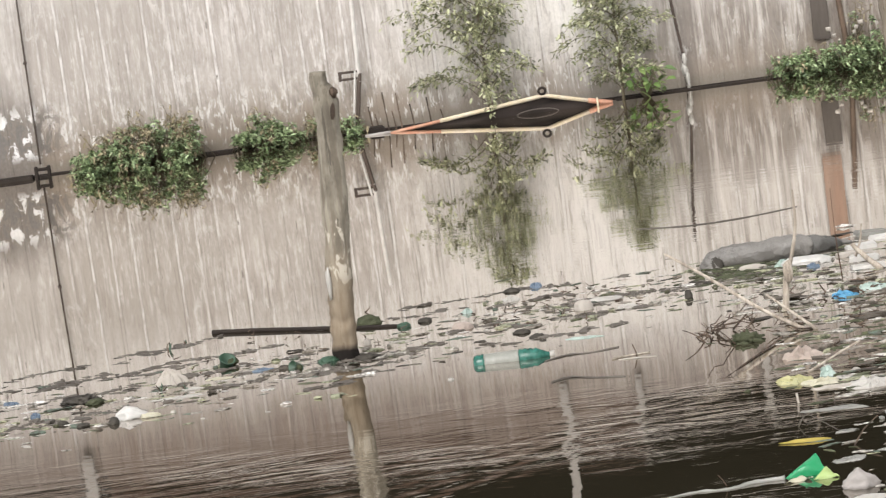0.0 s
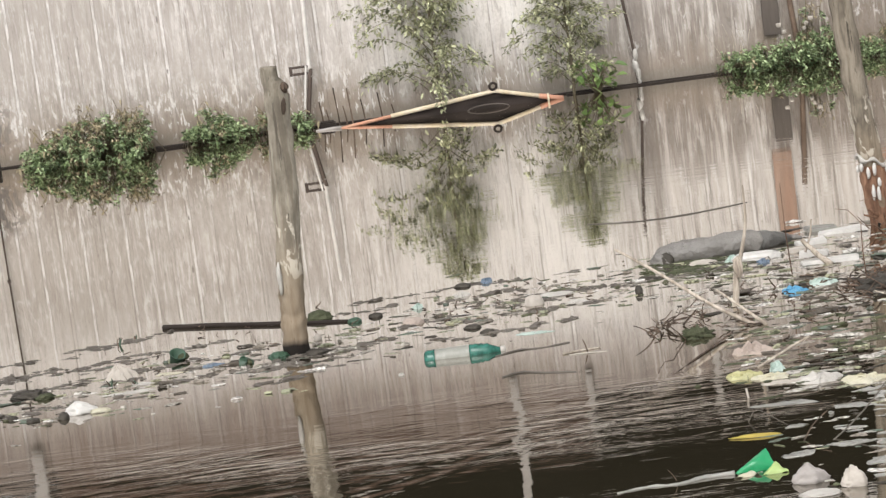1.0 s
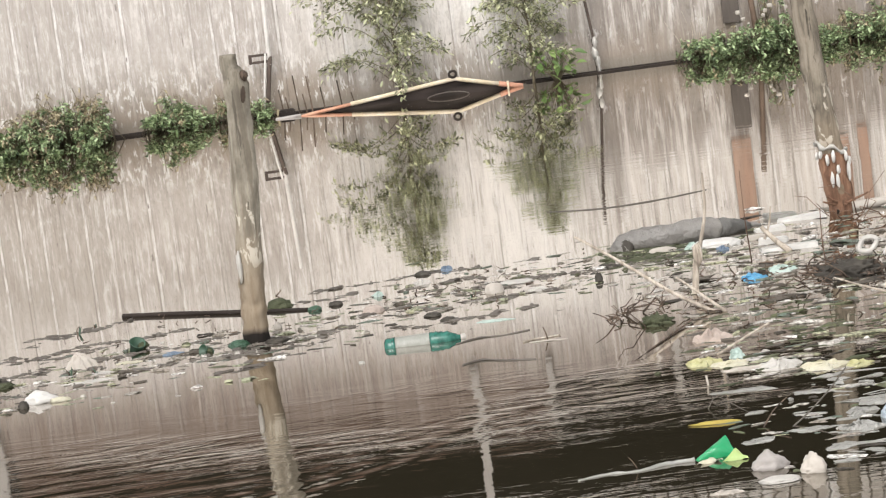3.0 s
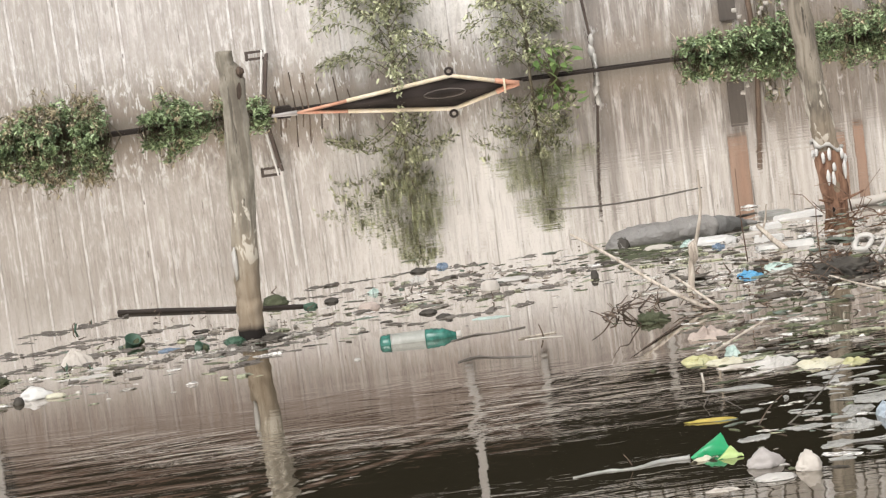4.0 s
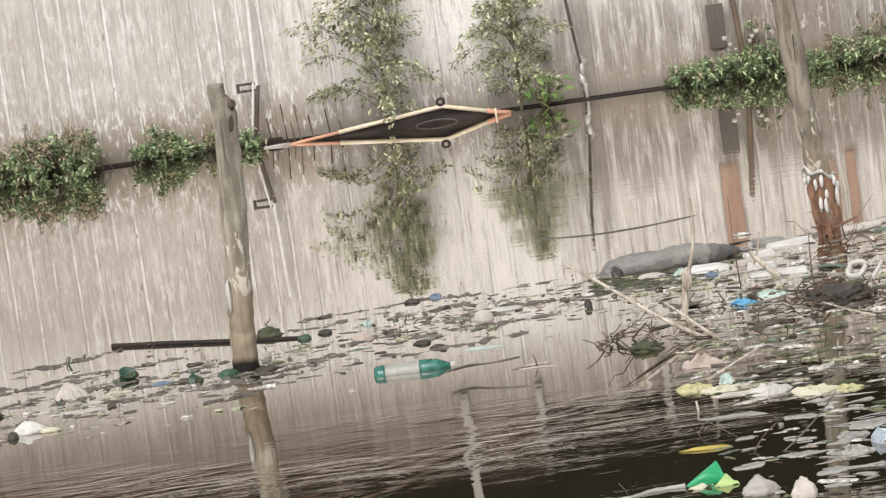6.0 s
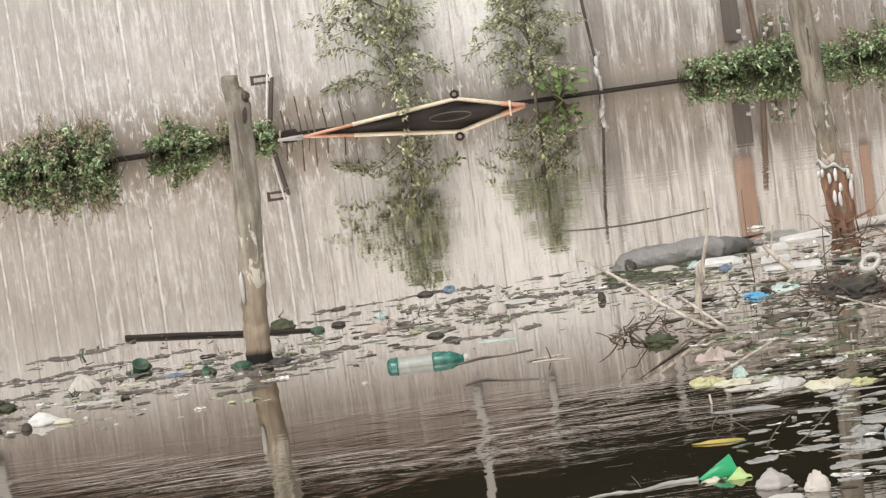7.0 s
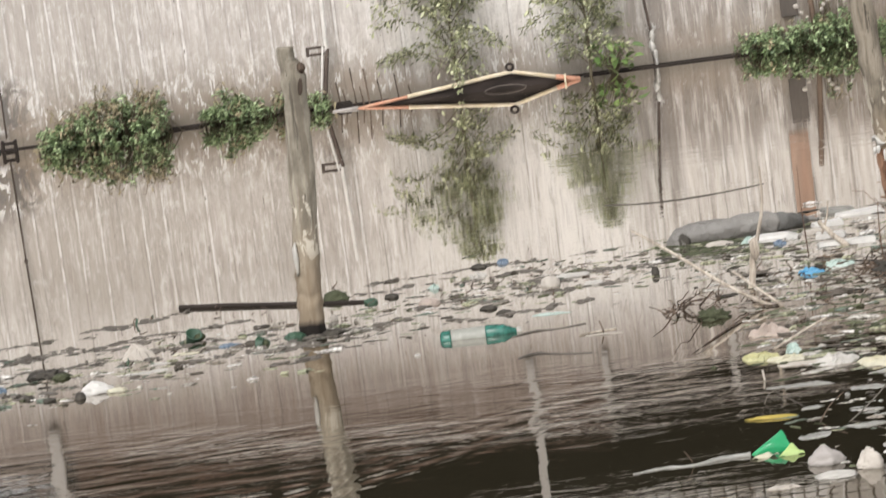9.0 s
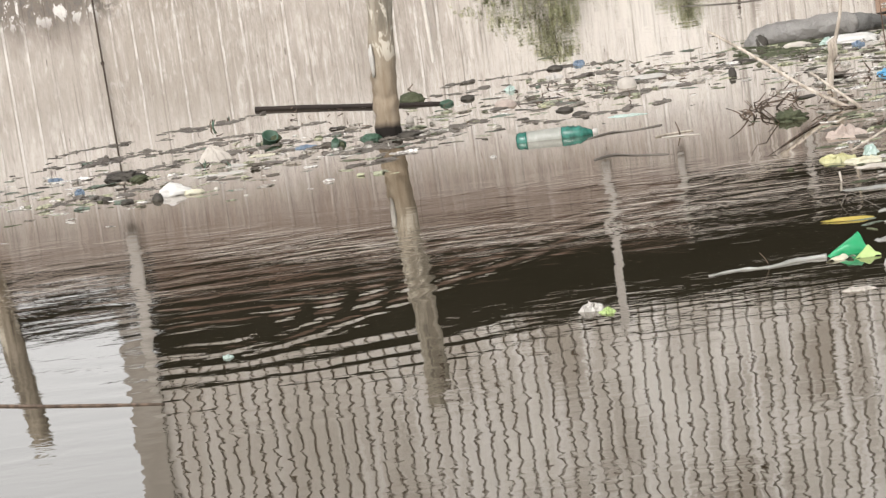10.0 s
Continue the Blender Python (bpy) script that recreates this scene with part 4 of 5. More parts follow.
for i, (dx, z, w, h) in enumerate(((0.0, 0.26, 0.045, 0.045), (-0.01, 0.17, 0.06, 0.045), (0.01, 0.10, 0.04, 0.05), (0.012, 0.03, 0.03, 0.04))):
    lump("white_crust", (dx, -0.025, z), (w * 0.9, 0.04, h * 1.15), PLASTICWHITE, pole2, 50 + i, 1.0, 2.6, low=-1, sub=2)
pole3 = anchor("brown_pole", (3.73, WALL_Y - 0.1, 0), "brown wooden pole rising from a bush", "pole")
on(pole3, "shaft", [(3.74, WALL_Y - 0.1, -0.3), (3.72, WALL_Y - 0.1, 0.2), (3.69, WALL_Y - 0.1, 0.6), (3.65, WALL_Y - 0.1, 1.05)], 0.027, 0.024, POLEBROWN)
for i, (x, z) in enumerate(((3.56, 0.36), (3.60, 0.30), (3.64, 0.25), (3.80, 0.35), (3.84, 0.39), (3.63, 0.16), (3.78, 0.31))):
    lump("pale_scrap", (x, WALL_Y - 0.2 - 0.02 * (i % 3), z), (0.04, 0.02, 0.017), FOAMPALE, None, 60 + i, 0.7, 2.8, turn=i * 40, low=-1, sub=2, boxy=0.5, label="pale plastic scrap caught in a bush", category="scrap", group="scraps in the bush")
box("grey_board", (3.45, WALL_Y - 0.045, 0.27), (3.60, WALL_Y - 0.03, 0.66), GREYBOARD, bevel=0.003, label="dark grey board fixed on the fence", category="board")
box("rusty_sheet", (3.40, WALL_Y - 0.045, 0.76), (3.57, WALL_Y - 0.03, 1.55), RUST, bevel=0.003, label="rusty orange patch sheet on the fence", category="sheet", group="rusty patches")
box("rusty_sheet", (4.52, WALL_Y - 0.045, 0.78), (4.61, WALL_Y - 0.03, 1.6), RUST, bevel=0.003, label="narrow rusty orange patch sheet on the fence", category="sheet", group="rusty patches")
box("rusty_sheet", (4.36, WALL_Y - 0.045, 0.86), (4.44, WALL_Y - 0.03, 1.6), RUST, bevel=0.003, label="narrow rusty orange patch sheet on the fence", category="sheet", group="rusty patches")

# ------------------------------------------------------------ half-sunken boat
boat = anchor("sunken_boat", (0.6, WALL_Y - 0.5, 0), "half-sunken dark boat with faded yellow and orange rail", "boat")
bo = Vector((0.6, WALL_Y - 0.5, 0))
A, B, C = Vector((-0.39, 22.62, -0.010)), Vector((1.03, 22.64, 0.143)), Vector((1.55, 22.66, 0.012))
prof = [A.lerp(B, i / 7) + Vector((0, 0, 0.012 * math.sin(3.14 * i / 7))) for i in range(8)] + [B.lerp(C, i / 4) for i in range(1, 5)]
v, f = [], []
for p in prof:
    v += [p - bo + Vector((0, 0.02, -0.01)), Vector((p.x, p.y + 0.02, -0.25)) - bo, Vector((p.x, p.y + 0.30, -0.25)) - bo, Vector((p.x, p.y + 0.30, p.z - 0.12)) - bo]
for i in range(len(prof) - 1):
    for k in range(4):
        f.append((4 * i + k, 4 * i + (k + 1) % 4, 4 * i + 4 + (k + 1) % 4, 4 * i + 4 + k))
f += [(0, 3, 2, 1), tuple(4 * (len(prof) - 1) + k for k in range(4))]
put("hull", mesh_of("hull", v, f, HULL), boat, "tar-black hull side")


def rail(name, pts, r, mat):
    pts = [p - bo for p in pts]
    v, f = tube_data(pts, [r] * len(pts), 8, 0.12, 5)
    put(name, mesh_of(name, v, f, mat, True), boat)


rail("orange_rail", [A + Vector((0.06, 0, 0.0)), A.lerp(B, 0.12), A.lerp(B, 0.25), A.lerp(B, 0.38)], 0.015, RAILRED)
rail("yellow_rail", [A.lerp(B, 0.36), A.lerp(B, 0.6), A.lerp(B, 0.8), B, B.lerp(C, 0.35), B.lerp(C, 0.8)], 0.018, RAILYELLOW)
rail("stern_rail", [B.lerp(C, 0.72), B.lerp(C, 0.9), C + Vector((0.06, 0, -0.01))], 0.022, RAILRED)
rail("post_peg", [Vector((1.48, 22.61, -0.05)), Vector((1.48, 22.625, 0.065))], 0.009, RAILYELLOW)
rail("prow", [A + Vector((-0.14, 0, 0.008)), A + Vector((0.0, 0, 0.016)), A + Vector((0.08, 0, 0.018))], 0.014, FOAMGREY)
ring = []
for i in range(17):
    w = 2 * math.pi * i / 16
    ring.append(Vector((1.02 + 0.03 * math.cos(w), 22.625, 0.183 + 0.028 * math.sin(w))))
rail("ring_bolt", ring, 0.011, HULL)
rail("rope_loop", [Vector((0.96 + 0.18 * math.cos(w), 22.615, 0.04 * math.sin(w) - 0.004)) for w in [3.14 * i / 14 for i in range(15)]], 0.0055, GREYBOARD)

# ------------------------------------------------------------ grey sack
ends = [(1.27, 12.86, 0.0), (1.36, 12.84, 0.035), (1.52, 12.82, 0.045), (1.70, 12.84, 0.05), (1.80, 12.88, 0.042), (1.89, 12.93, 0.035), (1.96, 12.95, 0.02)]
pts = resample(ends, 41)
rs = []
for i in range(41):
    k = i / 40
    r = 0.070 * (min(1, 0.55 + k / 0.25) ** 0.8) * (1 - 0.75 * max(0, (k - 0.5) / 0.5) ** 1.3)
    r *= 1 + 0.05 * noise.noise(Vector((k * 7, 3.3, 0))) - 0.16 * math.exp(-((k - 0.64) / 0.03) ** 2) - 0.09 * math.exp(-((k - 0.26) / 0.02) ** 2) - 0.08 * math.exp(-((k - 0.45) / 0.02) ** 2)
    rs.append(max(0.012, r))
so = Vector((1.27, 12.86, 0))
sack = anchor("stuffed_sack", so, "long bulging grey plastic sack floating among litter", "sack")
for nm, i0, i1, mat, note in (("body", 0, 26, SACKGREY, ""), ("wet_end", 25, 40, SACKDARK, "darker end")):
    v, f = tube_data([p - so - Vector((0, 0, 0.008)) for p in pts[i0:i1]], [0.9 * k for k in rs[i0:i1]], 40, 0.22, 8)
    for q in v:
        q += Vector((0, 0, 1)) * 0.010 * (abs(noise.noise(q * 13)) - 0.2)
    put(nm, mesh_of(nm, v, f, mat, True), sack, note)
lump("open_mouth", (0.055, -0.03, 0.012), (0.05, 0.09, 0.05), SACKDARK, sack, 79, 0.35, 1.5, label="dark gathered mouth")
stick("tied_end", [(0.65, 0.085, 0.02), (0.70, 0.09, 0.018), (0.74, 0.09, 0.012)], 0.022, 0.008, SACKGREY, sack, 6)
lump("torn_flap", (0.03, -0.05, 0.0), (0.12, 0.10, 0.05), SACKGREY, sack, 77, 0.5, 2.0, label="torn grey flap")
lump("black_patch", (1.315, 12.78), (0.07, 0.05, 0.05), PLASTICBLACK, None, 71, 0.3, label="black plastic rag against the grey sack", category="plastic rag")

# ------------------------------------------------------------ drink bottle
def lathe(name, prof, mat, parent, sides=20):
    v, f = [], []
    for x, r in prof:
        for k in range(sides):
            w = 2 * math.pi * k / sides
            v.append((x, r * math.cos(w), r * math.sin(w)))
    for i in range(len(prof) - 1):
        for k in range(sides):
            f.append((i * sides + k, i * sides + (k + 1) % sides, (i + 1) * sides + (k + 1) % sides, (i + 1) * sides + k))
    f += [tuple(range(sides - 1, -1, -1)), tuple(range((len(prof) - 1) * sides, len(prof) * sides))]
    return put(name, mesh_of(name, v, f, mat, True), parent)


bottle = anchor("drink_bottle", pose(0.065, 11.06, -0.004, 20, -1.5, -6) @ Matrix.Scale(0.95, 4), "floating teal plastic drink bottle with a pale label", "bottle")
lathe("base", [(0, 0.030), (0.006, 0.040), (0.02, 0.044), (0.03, 0.042), (0.04, 0.044), (0.05, 0.044)], BOTTLE, bottle)
lathe("label_band", [(0.049, 0.0425), (0.06, 0.043), (0.13, 0.0425), (0.2, 0.043), (0.206, 0.042)], LABEL, bottle)
lathe("shoulder", [(0.205, 0.042), (0.215, 0.044), (0.225, 0.041), (0.235, 0.044), (0.247, 0.040), (0.258, 0.042), (0.27, 0.036), (0.285, 0.039), (0.30, 0.030), (0.32, 0.022), (0.333, 0.015), (0.345, 0.013)], BOTTLE, bottle)
lathe("cap", [(0.343, 0.015), (0.346, 0.016), (0.362, 0.016), (0.364, 0.014)], PLASTICWHITE, bottle)

# ------------------------------------------------------------ sticks and brushwood
stick("floating_pole", [(-1.175, 12.86, 0.006), (-0.9, 12.70, 0.007), (-0.55, 12.47, 0.006), (-0.26, 12.32, 0.002)], 0.012, 0.010, DARKSILL, n=14, label="straight black pole afloat behind a post", category="pole")
stick("bleached_branch", [(1.46, 10.84, -0.01), (1.28, 10.9, 0.10), (1.08, 11.0, 0.25), (0.92, 11.06, 0.36)], 0.0095, 0.0055, STICK, n=12, label="long bleached branch rising from the brushwood", category="branch")
stick("bleached_branch", [(1.49, 10.80, 0.0), (1.43, 10.9, 0.05), (1.33, 11.05, 0.13)], 0.008, 0.005, STICK, n=8, label="short bleached branch rising from the brushwood", category="branch")
up = anchor("upright_twig", (1.42, 11.33, 0), "upright pale stalk with peeling bark in the litter", "stalk")
on(up, "stalk", [(1.42, 11.33, -0.1), (1.45, 11.34, 0.06), (1.46, 11.35, 0.14), (1.49, 11.35, 0.22), (1.525, 11.35, 0.36), (1.53, 11.35, 0.52)], 0.018, 0.004, STICK, n=16)
lump("peeling_bark", (0.048, 0.0, 0.17), (0.042, 0.025, 0.055), STICK, up, 6, 0.4, 2, low=-1, sub=2)
stick("forked_branch", [(2.0, 12.1, 0.0), (1.95, 12.2, 0.05), (1.90, 12.25, 0.11)], 0.016, 0.010, STICK, label="short broken branch sticking out of litter", category="branch")
stick("forked_branch", [(1.91, 12.25, 0.05), (1.94, 12.25, 0.12), (1.955, 12.25, 0.2)], 0.007, 0.004, STICK, label="thin broken branch sticking out of litter", category="branch")
stick("thin_stalk", [(1.80, 12.0, 0.0), (1.79, 12.0, 0.22), (1.79, 12.0, 0.42)], 0.0032, 0.002, DRYREED, label="thin dry stalk standing in litter", category="stalk", group="dry stalks")
stick("thin_stalk", [(2.07, 11.6, 0.0), (2.065, 11.6, 0.14), (2.07, 11.6, 0.26)], 0.0032, 0.002, DRYREED, label="thin dry stalk standing in litter", category="stalk", group="dry stalks")
stick("floating_stick", [(0.60, 8.22, 0.0), (0.70, 8.25, 0.001), (0.80, 8.235, 0.001), (0.89, 8.27, 0.002), (0.985, 8.27, 0.003)], 0.003, 0.009, FILMGREY, n=26, rough=0.9, label="pale grey stick afloat by a green bag", category="stick")
stick("thin_twig", [(0.795, 8.24, 0.01), (0.785, 8.24, 0.03), (0.77, 8.24, 0.05)], 0.0016, 0.001, TWIG, n=5, label="thin twig standing on a floating stick", category="twig")
stick("floating_stick", [(-1.9, 7.90, 0.001), (-1.5, 7.69, 0.002), (-1.085, 7.52, 0.001)], 0.005, 0.004, TWIG, n=12, label="long thin dark stick afloat", category="stick")
stick("arched_twig", [(1.14, 9.0, 0.0), (1.17, 9.0, 0.04), (1.21, 8.95, 0.025), (1.26, 8.86, 0.0)], 0.0018, 0.0012, SCUM, n=9, label="thin arched grey twig over dark water", category="twig")
stick("arched_twig", [(1.34, 8.55, -0.01), (1.43, 8.62, 0.03), (1.52, 8.7, 0.08), (1.60, 8.8, 0.125)], 0.0032, 0.0022, SCUM, n=9, label="thin grey twig slanting out of the water", category="twig")
stick("arched_twig", [(1.26, 8.6, -0.01), (1.31, 8.65, 0.04), (1.37, 8.7, 0.07)], 0.003, 0.002, TWIG, n=7, label="thin dark twig slanting out of the water", category="twig")
stick("floating_stick", [(0.98, 9.97, -0.004), (1.13, 10.28, 0.003), (1.24, 10.50, 0.005), (1.33, 10.68, 0.01)], 0.0028, 0.0045, TWIG, n=14, label="long dark stick lying aslant in the water", category="stick")
stick("floating_stick", [(0.36, 10.90, 0.0), (0.46, 10.97, 0.003), (0.56, 10.96, 0.001), (0.68, 11.0, 0.002)], 0.004, 0.003, SCUM, n=22, rough=0.7, label="thin grey stick afloat by a bottle", category="stick", group="thin floating sticks")
stick("floating_stick", [(0.36, 10.42, 0.0), (0.44, 10.47, 0.003), (0.53, 10.40, 0.002), (0.65, 10.34, 0.001)], 0.005, 0.003, SCUM, n=22, rough=0.7, label="thin grey stick afloat by a bottle", category="stick", group="thin floating sticks")
stick("floating_stick", [(0.655, 10.71, 0.001), (0.73, 10.69, 0.003), (0.81, 10.68, 0.001)], 0.003, 0.004, FOAMPALE, n=16, rough=0.6, label="short pale stick afloat", category="stick", group="thin floating sticks")
stick("drifting_reed", [(1.08, 14.55, 0.0), (1.35, 14.40, 0.002), (1.65, 14.42, 0.002), (1.98, 14.58, 0.001)], 0.0035, 0.0035, SCUM, n=30, rough=0.6, label="long thin reed drifting on the far pool", category="reed")
stick("pale_peg", [(1.205, 9.4, -0.02), (1.20, 9.4, 0.01), (1.198, 9.4, 0.036)], 0.004, 0.004, FOAMPALE, n=5, label="short white peg standing in the water", category="peg")


def brush(name, cx, cy, w, d, h, count, seed, mat, label, r=0.006, flat=0.4):
    rnd = random.Random(seed)
    tubes = []
    for i in range(count):
        b = Vector((cx + rnd.gauss(0, w * 0.4), cy + rnd.gauss(0, d * 0.4), rnd.uniform(-0.02, 0.015)))
        p, a = [b], rnd.uniform(0, 6.28)
        step = rnd.uniform(0.3, 1.0) * h / 2.2
        up = rnd.uniform(0.1, 1.0) ** (1 + flat)
        for j in range(4):
            a += rnd.gauss(0, 0.7)
            p.append(p[-1] + Vector((math.cos(a) * step * 0.8, math.sin(a) * step * 0.5, step * up * rnd.uniform(-0.25, 1))))
        tubes.append((p, r * rnd.uniform(0.6, 1.2), r * 0.35))
    joined_tubes(name, tubes, mat, label=label, category="brushwood", kind="stuff")


brush("brushwood", 1.17, 11.02, 0.22, 0.5, 0.12, 24, 81, TWIG, "tangle of dark twigs in the water", 0.0042)
brush("brushwood", 1.07, 11.0, 0.05, 0.2, 0.10, 11, 82, TWIG, "knobbly dark twig ends standing in the water", 0.005, -0.6)
brush("brushwood", 2.10, 11.35, 0.34, 0.5, 0.12, 130, 83, TWIG, "heap of dark brushwood and rags by a post", 0.0052)
brush("brushwood", 2.40, 12.75, 0.09, 0.25, 0.28, 11, 85, DRYREED, "reddish dry stalks round the post foot", 0.004, -0.9)
brush("brushwood", 2.62, 12.5, 0.2, 0.5, 0.26, 10, 87, DRYREED, "dry brown twigs beside the post", 0.004, 0.1)
brush("brushwood", 1.75, 11.2, 0.5, 0.9, 0.07, 60, 89, TWIG, "scattered dark twigs in the litter", 0.005)
brush("brushwood", -0.5, 12.1, 1.2, 0.8, 0.03, 50, 91, TWIG, "scattered thin twigs afloat", 0.004)
brush("brushwood", 0.6, 12.3, 0.7, 0.7, 0.035, 50, 93, TWIG, "scattered thin twigs afloat", 0.004)
lump("rag_mound", (2.12, 11.32), (0.26, 0.3, 0.045), PLASTICBLACK, None, 95, 0.8, 3.0, label="black rags and mud heaped by the post", category="rag heap")
lump("weed_clump", (1.19, 10.76), (0.11, 0.13, 0.03), GREENROT, None, 96, 0.9, 3.2, label="clump of dark rotting weed in the twigs", category="weed clump")
stick("pale_log", [(2.50, 13.10, 0.018), (2.60, 13.11, 0.022), (2.71, 13.12, 0.028)], 0.026, 0.022, FOAMPALE, label="short pale log lying by the post", category="log")

# ------------------------------------------------------------ named litter
def rubbish(name, x, y, sx, sy, sz, mat, label, seed, turn=0.0, crumple=0.5, freq=1.7, cat="plastic bag", group="", **k):
    if cat == "film":
        crumple, freq = 1.2, 3.8
    elif cat == "plastic bag":
        crumple, freq = crumple + (0.0 if "peak" in k else 0.25), 2.0 if "peak" in k else 2.6
    if cat in ("film", "plastic bag"):
        tent = "peak" in k
        return folded_film(name, (x, y, 0.002), (sx, sy * (0.8 if tent else 0.66), sz * (0.82 if tent else 0.7)), mat, seed, turn,
                           (2 * k["peak"] - 1) * 0.8 if tent else 0.0, tent, label=label, category=cat, group=group)
    return lump(name, (x, y, 0.002), (sx * 0.88, sy * 0.72, sz * 0.85), mat, None, seed, crumple, freq, turn, label=label, category=cat, group=group, **k)


def leaning_sheet(name, a, b, c, mat, bulge, label, cat):
    """A stiff plastic sheet standing on one edge: corners a, b on the water, c above; slightly bellied."""
    a, b, c = Vector(a), Vector(b), Vector(c)
    nrm = (b - a).cross(c - a).normalized()
    n, front = 9, []
    for i in range(n + 1):
        for k in range(n + 1 - i):
            u, w = k / n, i / n
            p = a + (b - a) * u + (c - a) * w
            q = 27 * u * w * max(0.0, 1 - u - w)
            p += nrm * (bulge * q + 0.006 * noise.noise(p * 40)) + Vector((0, 0, 0.006 * math.sin(u * 9) * (1 - w)))
            front.append(p)
    verts = front + [p - nrm * 0.0025 for p in front]
    m, faces, start = len(front), [], 0
    for i in range(n):
        row = n + 1 - i
        for k in range(row - 1):
            p, q, r = start + k, start + k + 1, start + row + k
            faces += [(p, q, r), (r + m, q + m, p + m)]
            if k < row - 2:
                faces += [(q, r + 1, r), (r + m, r + 1 + m, q + m)]
        start += row
    return put(name, mesh_of(name, verts, faces, mat, True), label=label, category=cat)


leaning_sheet("green_bag", (0.975, 8.27, -0.004), (1.125, 8.27, -0.004), (1.10, 8.33, 0.058), PLASTICGREEN, 0.022, "bright green stiff plastic bag standing in the water", "plastic bag")
leaning_sheet("lime_scrap", (1.06, 8.20, -0.003), (1.15, 8.20, 0.0), (1.115, 8.24, 0.032), PLASTICLIME, 0.010, "pale lime torn film against a green bag", "plastic scrap")
leaning_sheet("cream_strip", (0.97, 8.20, 0.0), (1.07, 8.215, 0.004), (1.03, 8.25, 0.010), PLASTICCREAM, 0.004, "cream film strip under a green bag", "strip")
rubbish("foam_lump", 1.195, 8.05, 0.135, 0.14, 0.054, FOAMGREY, "rounded grey foam lump afloat", 103, 10, 0.42, 1.0, "foam", peak=0.45, sharp=0.5)
rubbish("foam_lump", 1.31, 7.93, 0.095, 0.12, 0.06, FOAMPALE, "rounded beige foam lump afloat", 104, 30, 0.45, 1.0, "foam", peak=0.5, sharp=0.5)
rubbish("white_tray", 1.19, 7.86, 0.14, 0.10, 0.016, PLASTICWHITE, "flat white foam tray afloat", 105, 0, 0.35, 1.6, "tray")
rubbish("yellow_leaf", 1.13, 8.76, 0.185, 0.035, 0.010, LEAFYELLOW, "curled yellow leaf on dark water", 106, -8, 0.5, 1.4, "leaf")
rubbish("yellow_bag", 1.245, 9.78, 0.15, 0.20, 0.032, PLASTICYELLOW, "crumpled yellow plastic bag afloat", 107, 0)
rubbish("cream_sheet", 1.345, 9.70, 0.20, 0.2, 0.022, PLASTICCREAM, "flat cream plastic sheet afloat", 108, 15, 0.6)
rubbish("teal_bag", 1.375, 9.84, 0.085, 0.12, 0.045, PLASTICTEAL, "crumpled pale teal plastic bag", 109, 0, 0.6)
rubbish("white_bag", 1.49, 9.54, 0.22, 0.26, 0.034, PLASTICWHITE, "crumpled white plastic bag afloat", 110, 10, 0.6)
rubbish("cream_bag", 1.645, 9.44, 0.24, 0.28, 0.026, PLASTICCREAM, "crumpled cream plastic bag afloat", 111, -5, 0.6)
rubbish("yellow_bag", 1.76, 9.40, 0.16, 0.16, 0.018, PLASTICYELLOW, "limp olive-yellow plastic bag afloat", 172, 8, 0.6)
rubbish("pale_film", 1.40, 9.58, 0.28, 0.10, 0.010, FOAMPALE, "long limp pale film joining the bags", 173, -6, 0.6, cat="film")
rubbish("blue_bag", 1.70, 8.50, 0.13, 0.16, 0.05, PLASTICICE, "pale translucent blue plastic bag afloat", 174, 20, 0.5)
rubbish("clear_bag", 1.56, 8.42, 0.18, 0.16, 0.028, FILMGREY, "crumpled clear plastic bag afloat", 175, -10, 0.5)
rubbish("clear_bag", 1.60, 8.64, 0.14, 0.12, 0.022, FILMGREY, "limp clear plastic bag afloat", 176, 12, 0.5)
rubbish("pink_bag", 1.345, 10.24, 0.19, 0.22, 0.05, PINKISH, "crumpled pinkish plastic bag among litter", 112, 0)
rubbish("blue_bag", 1.72, 11.5, 0.14, 0.24, 0.032, PLASTICBLUE, "crumpled bright blue plastic bag", 113, 0, 0.6)
rubbish("teal_sheet", 1.87, 11.62, 0.20, 0.26, 0.034, PLASTICTEAL, "crumpled translucent teal plastic sheet", 114, 0, 0.6)
rubbish("white_bottle", 1.72, 12.56, 0.25, 0.16, 0.034, PLASTICBRIGHT, "dented white plastic bottle afloat", 115, -6, 0.25, 1.3, "bottle", boxy=0.55)
rubbish("mint_scrap", 1.61, 12.58, 0.10, 0.14, 0.04, PLASTICTEAL, "pale mint plastic scrap", 116, 0, 0.5)
rubbish("pale_tray", 1.47, 12.62, 0.15, 0.12, 0.022, FOAMPALE, "pale flat foam piece beside the grey sack", 117, -8, 0.3, 1.5, "foam")
def slab(x, y, w, d, h, turn, tilt, mat, label, name="white_package", cat="package", group="white packages"):
    """A flat floating foam block: worn corners, sagging top."""
    me = box_data((-w / 2, -d / 2, -0.012), (w / 2, d / 2, h), 0.006)
    for v in me.vertices:
        v.co += Vector((0.010 * noise.noise(v.co * 13 + Vector((x * 9, 0, 0))), 0.014 * noise.noise(v.co * 11 + Vector((0, y * 7, 0))), 0.006 * noise.noise(v.co * 9 + Vector((x, y, 0)))))
    me.materials.append(mat)
    return put(name, me, label=label, category=cat, group=group, at=pose(x, y, 0.0, 0, tilt, turn))


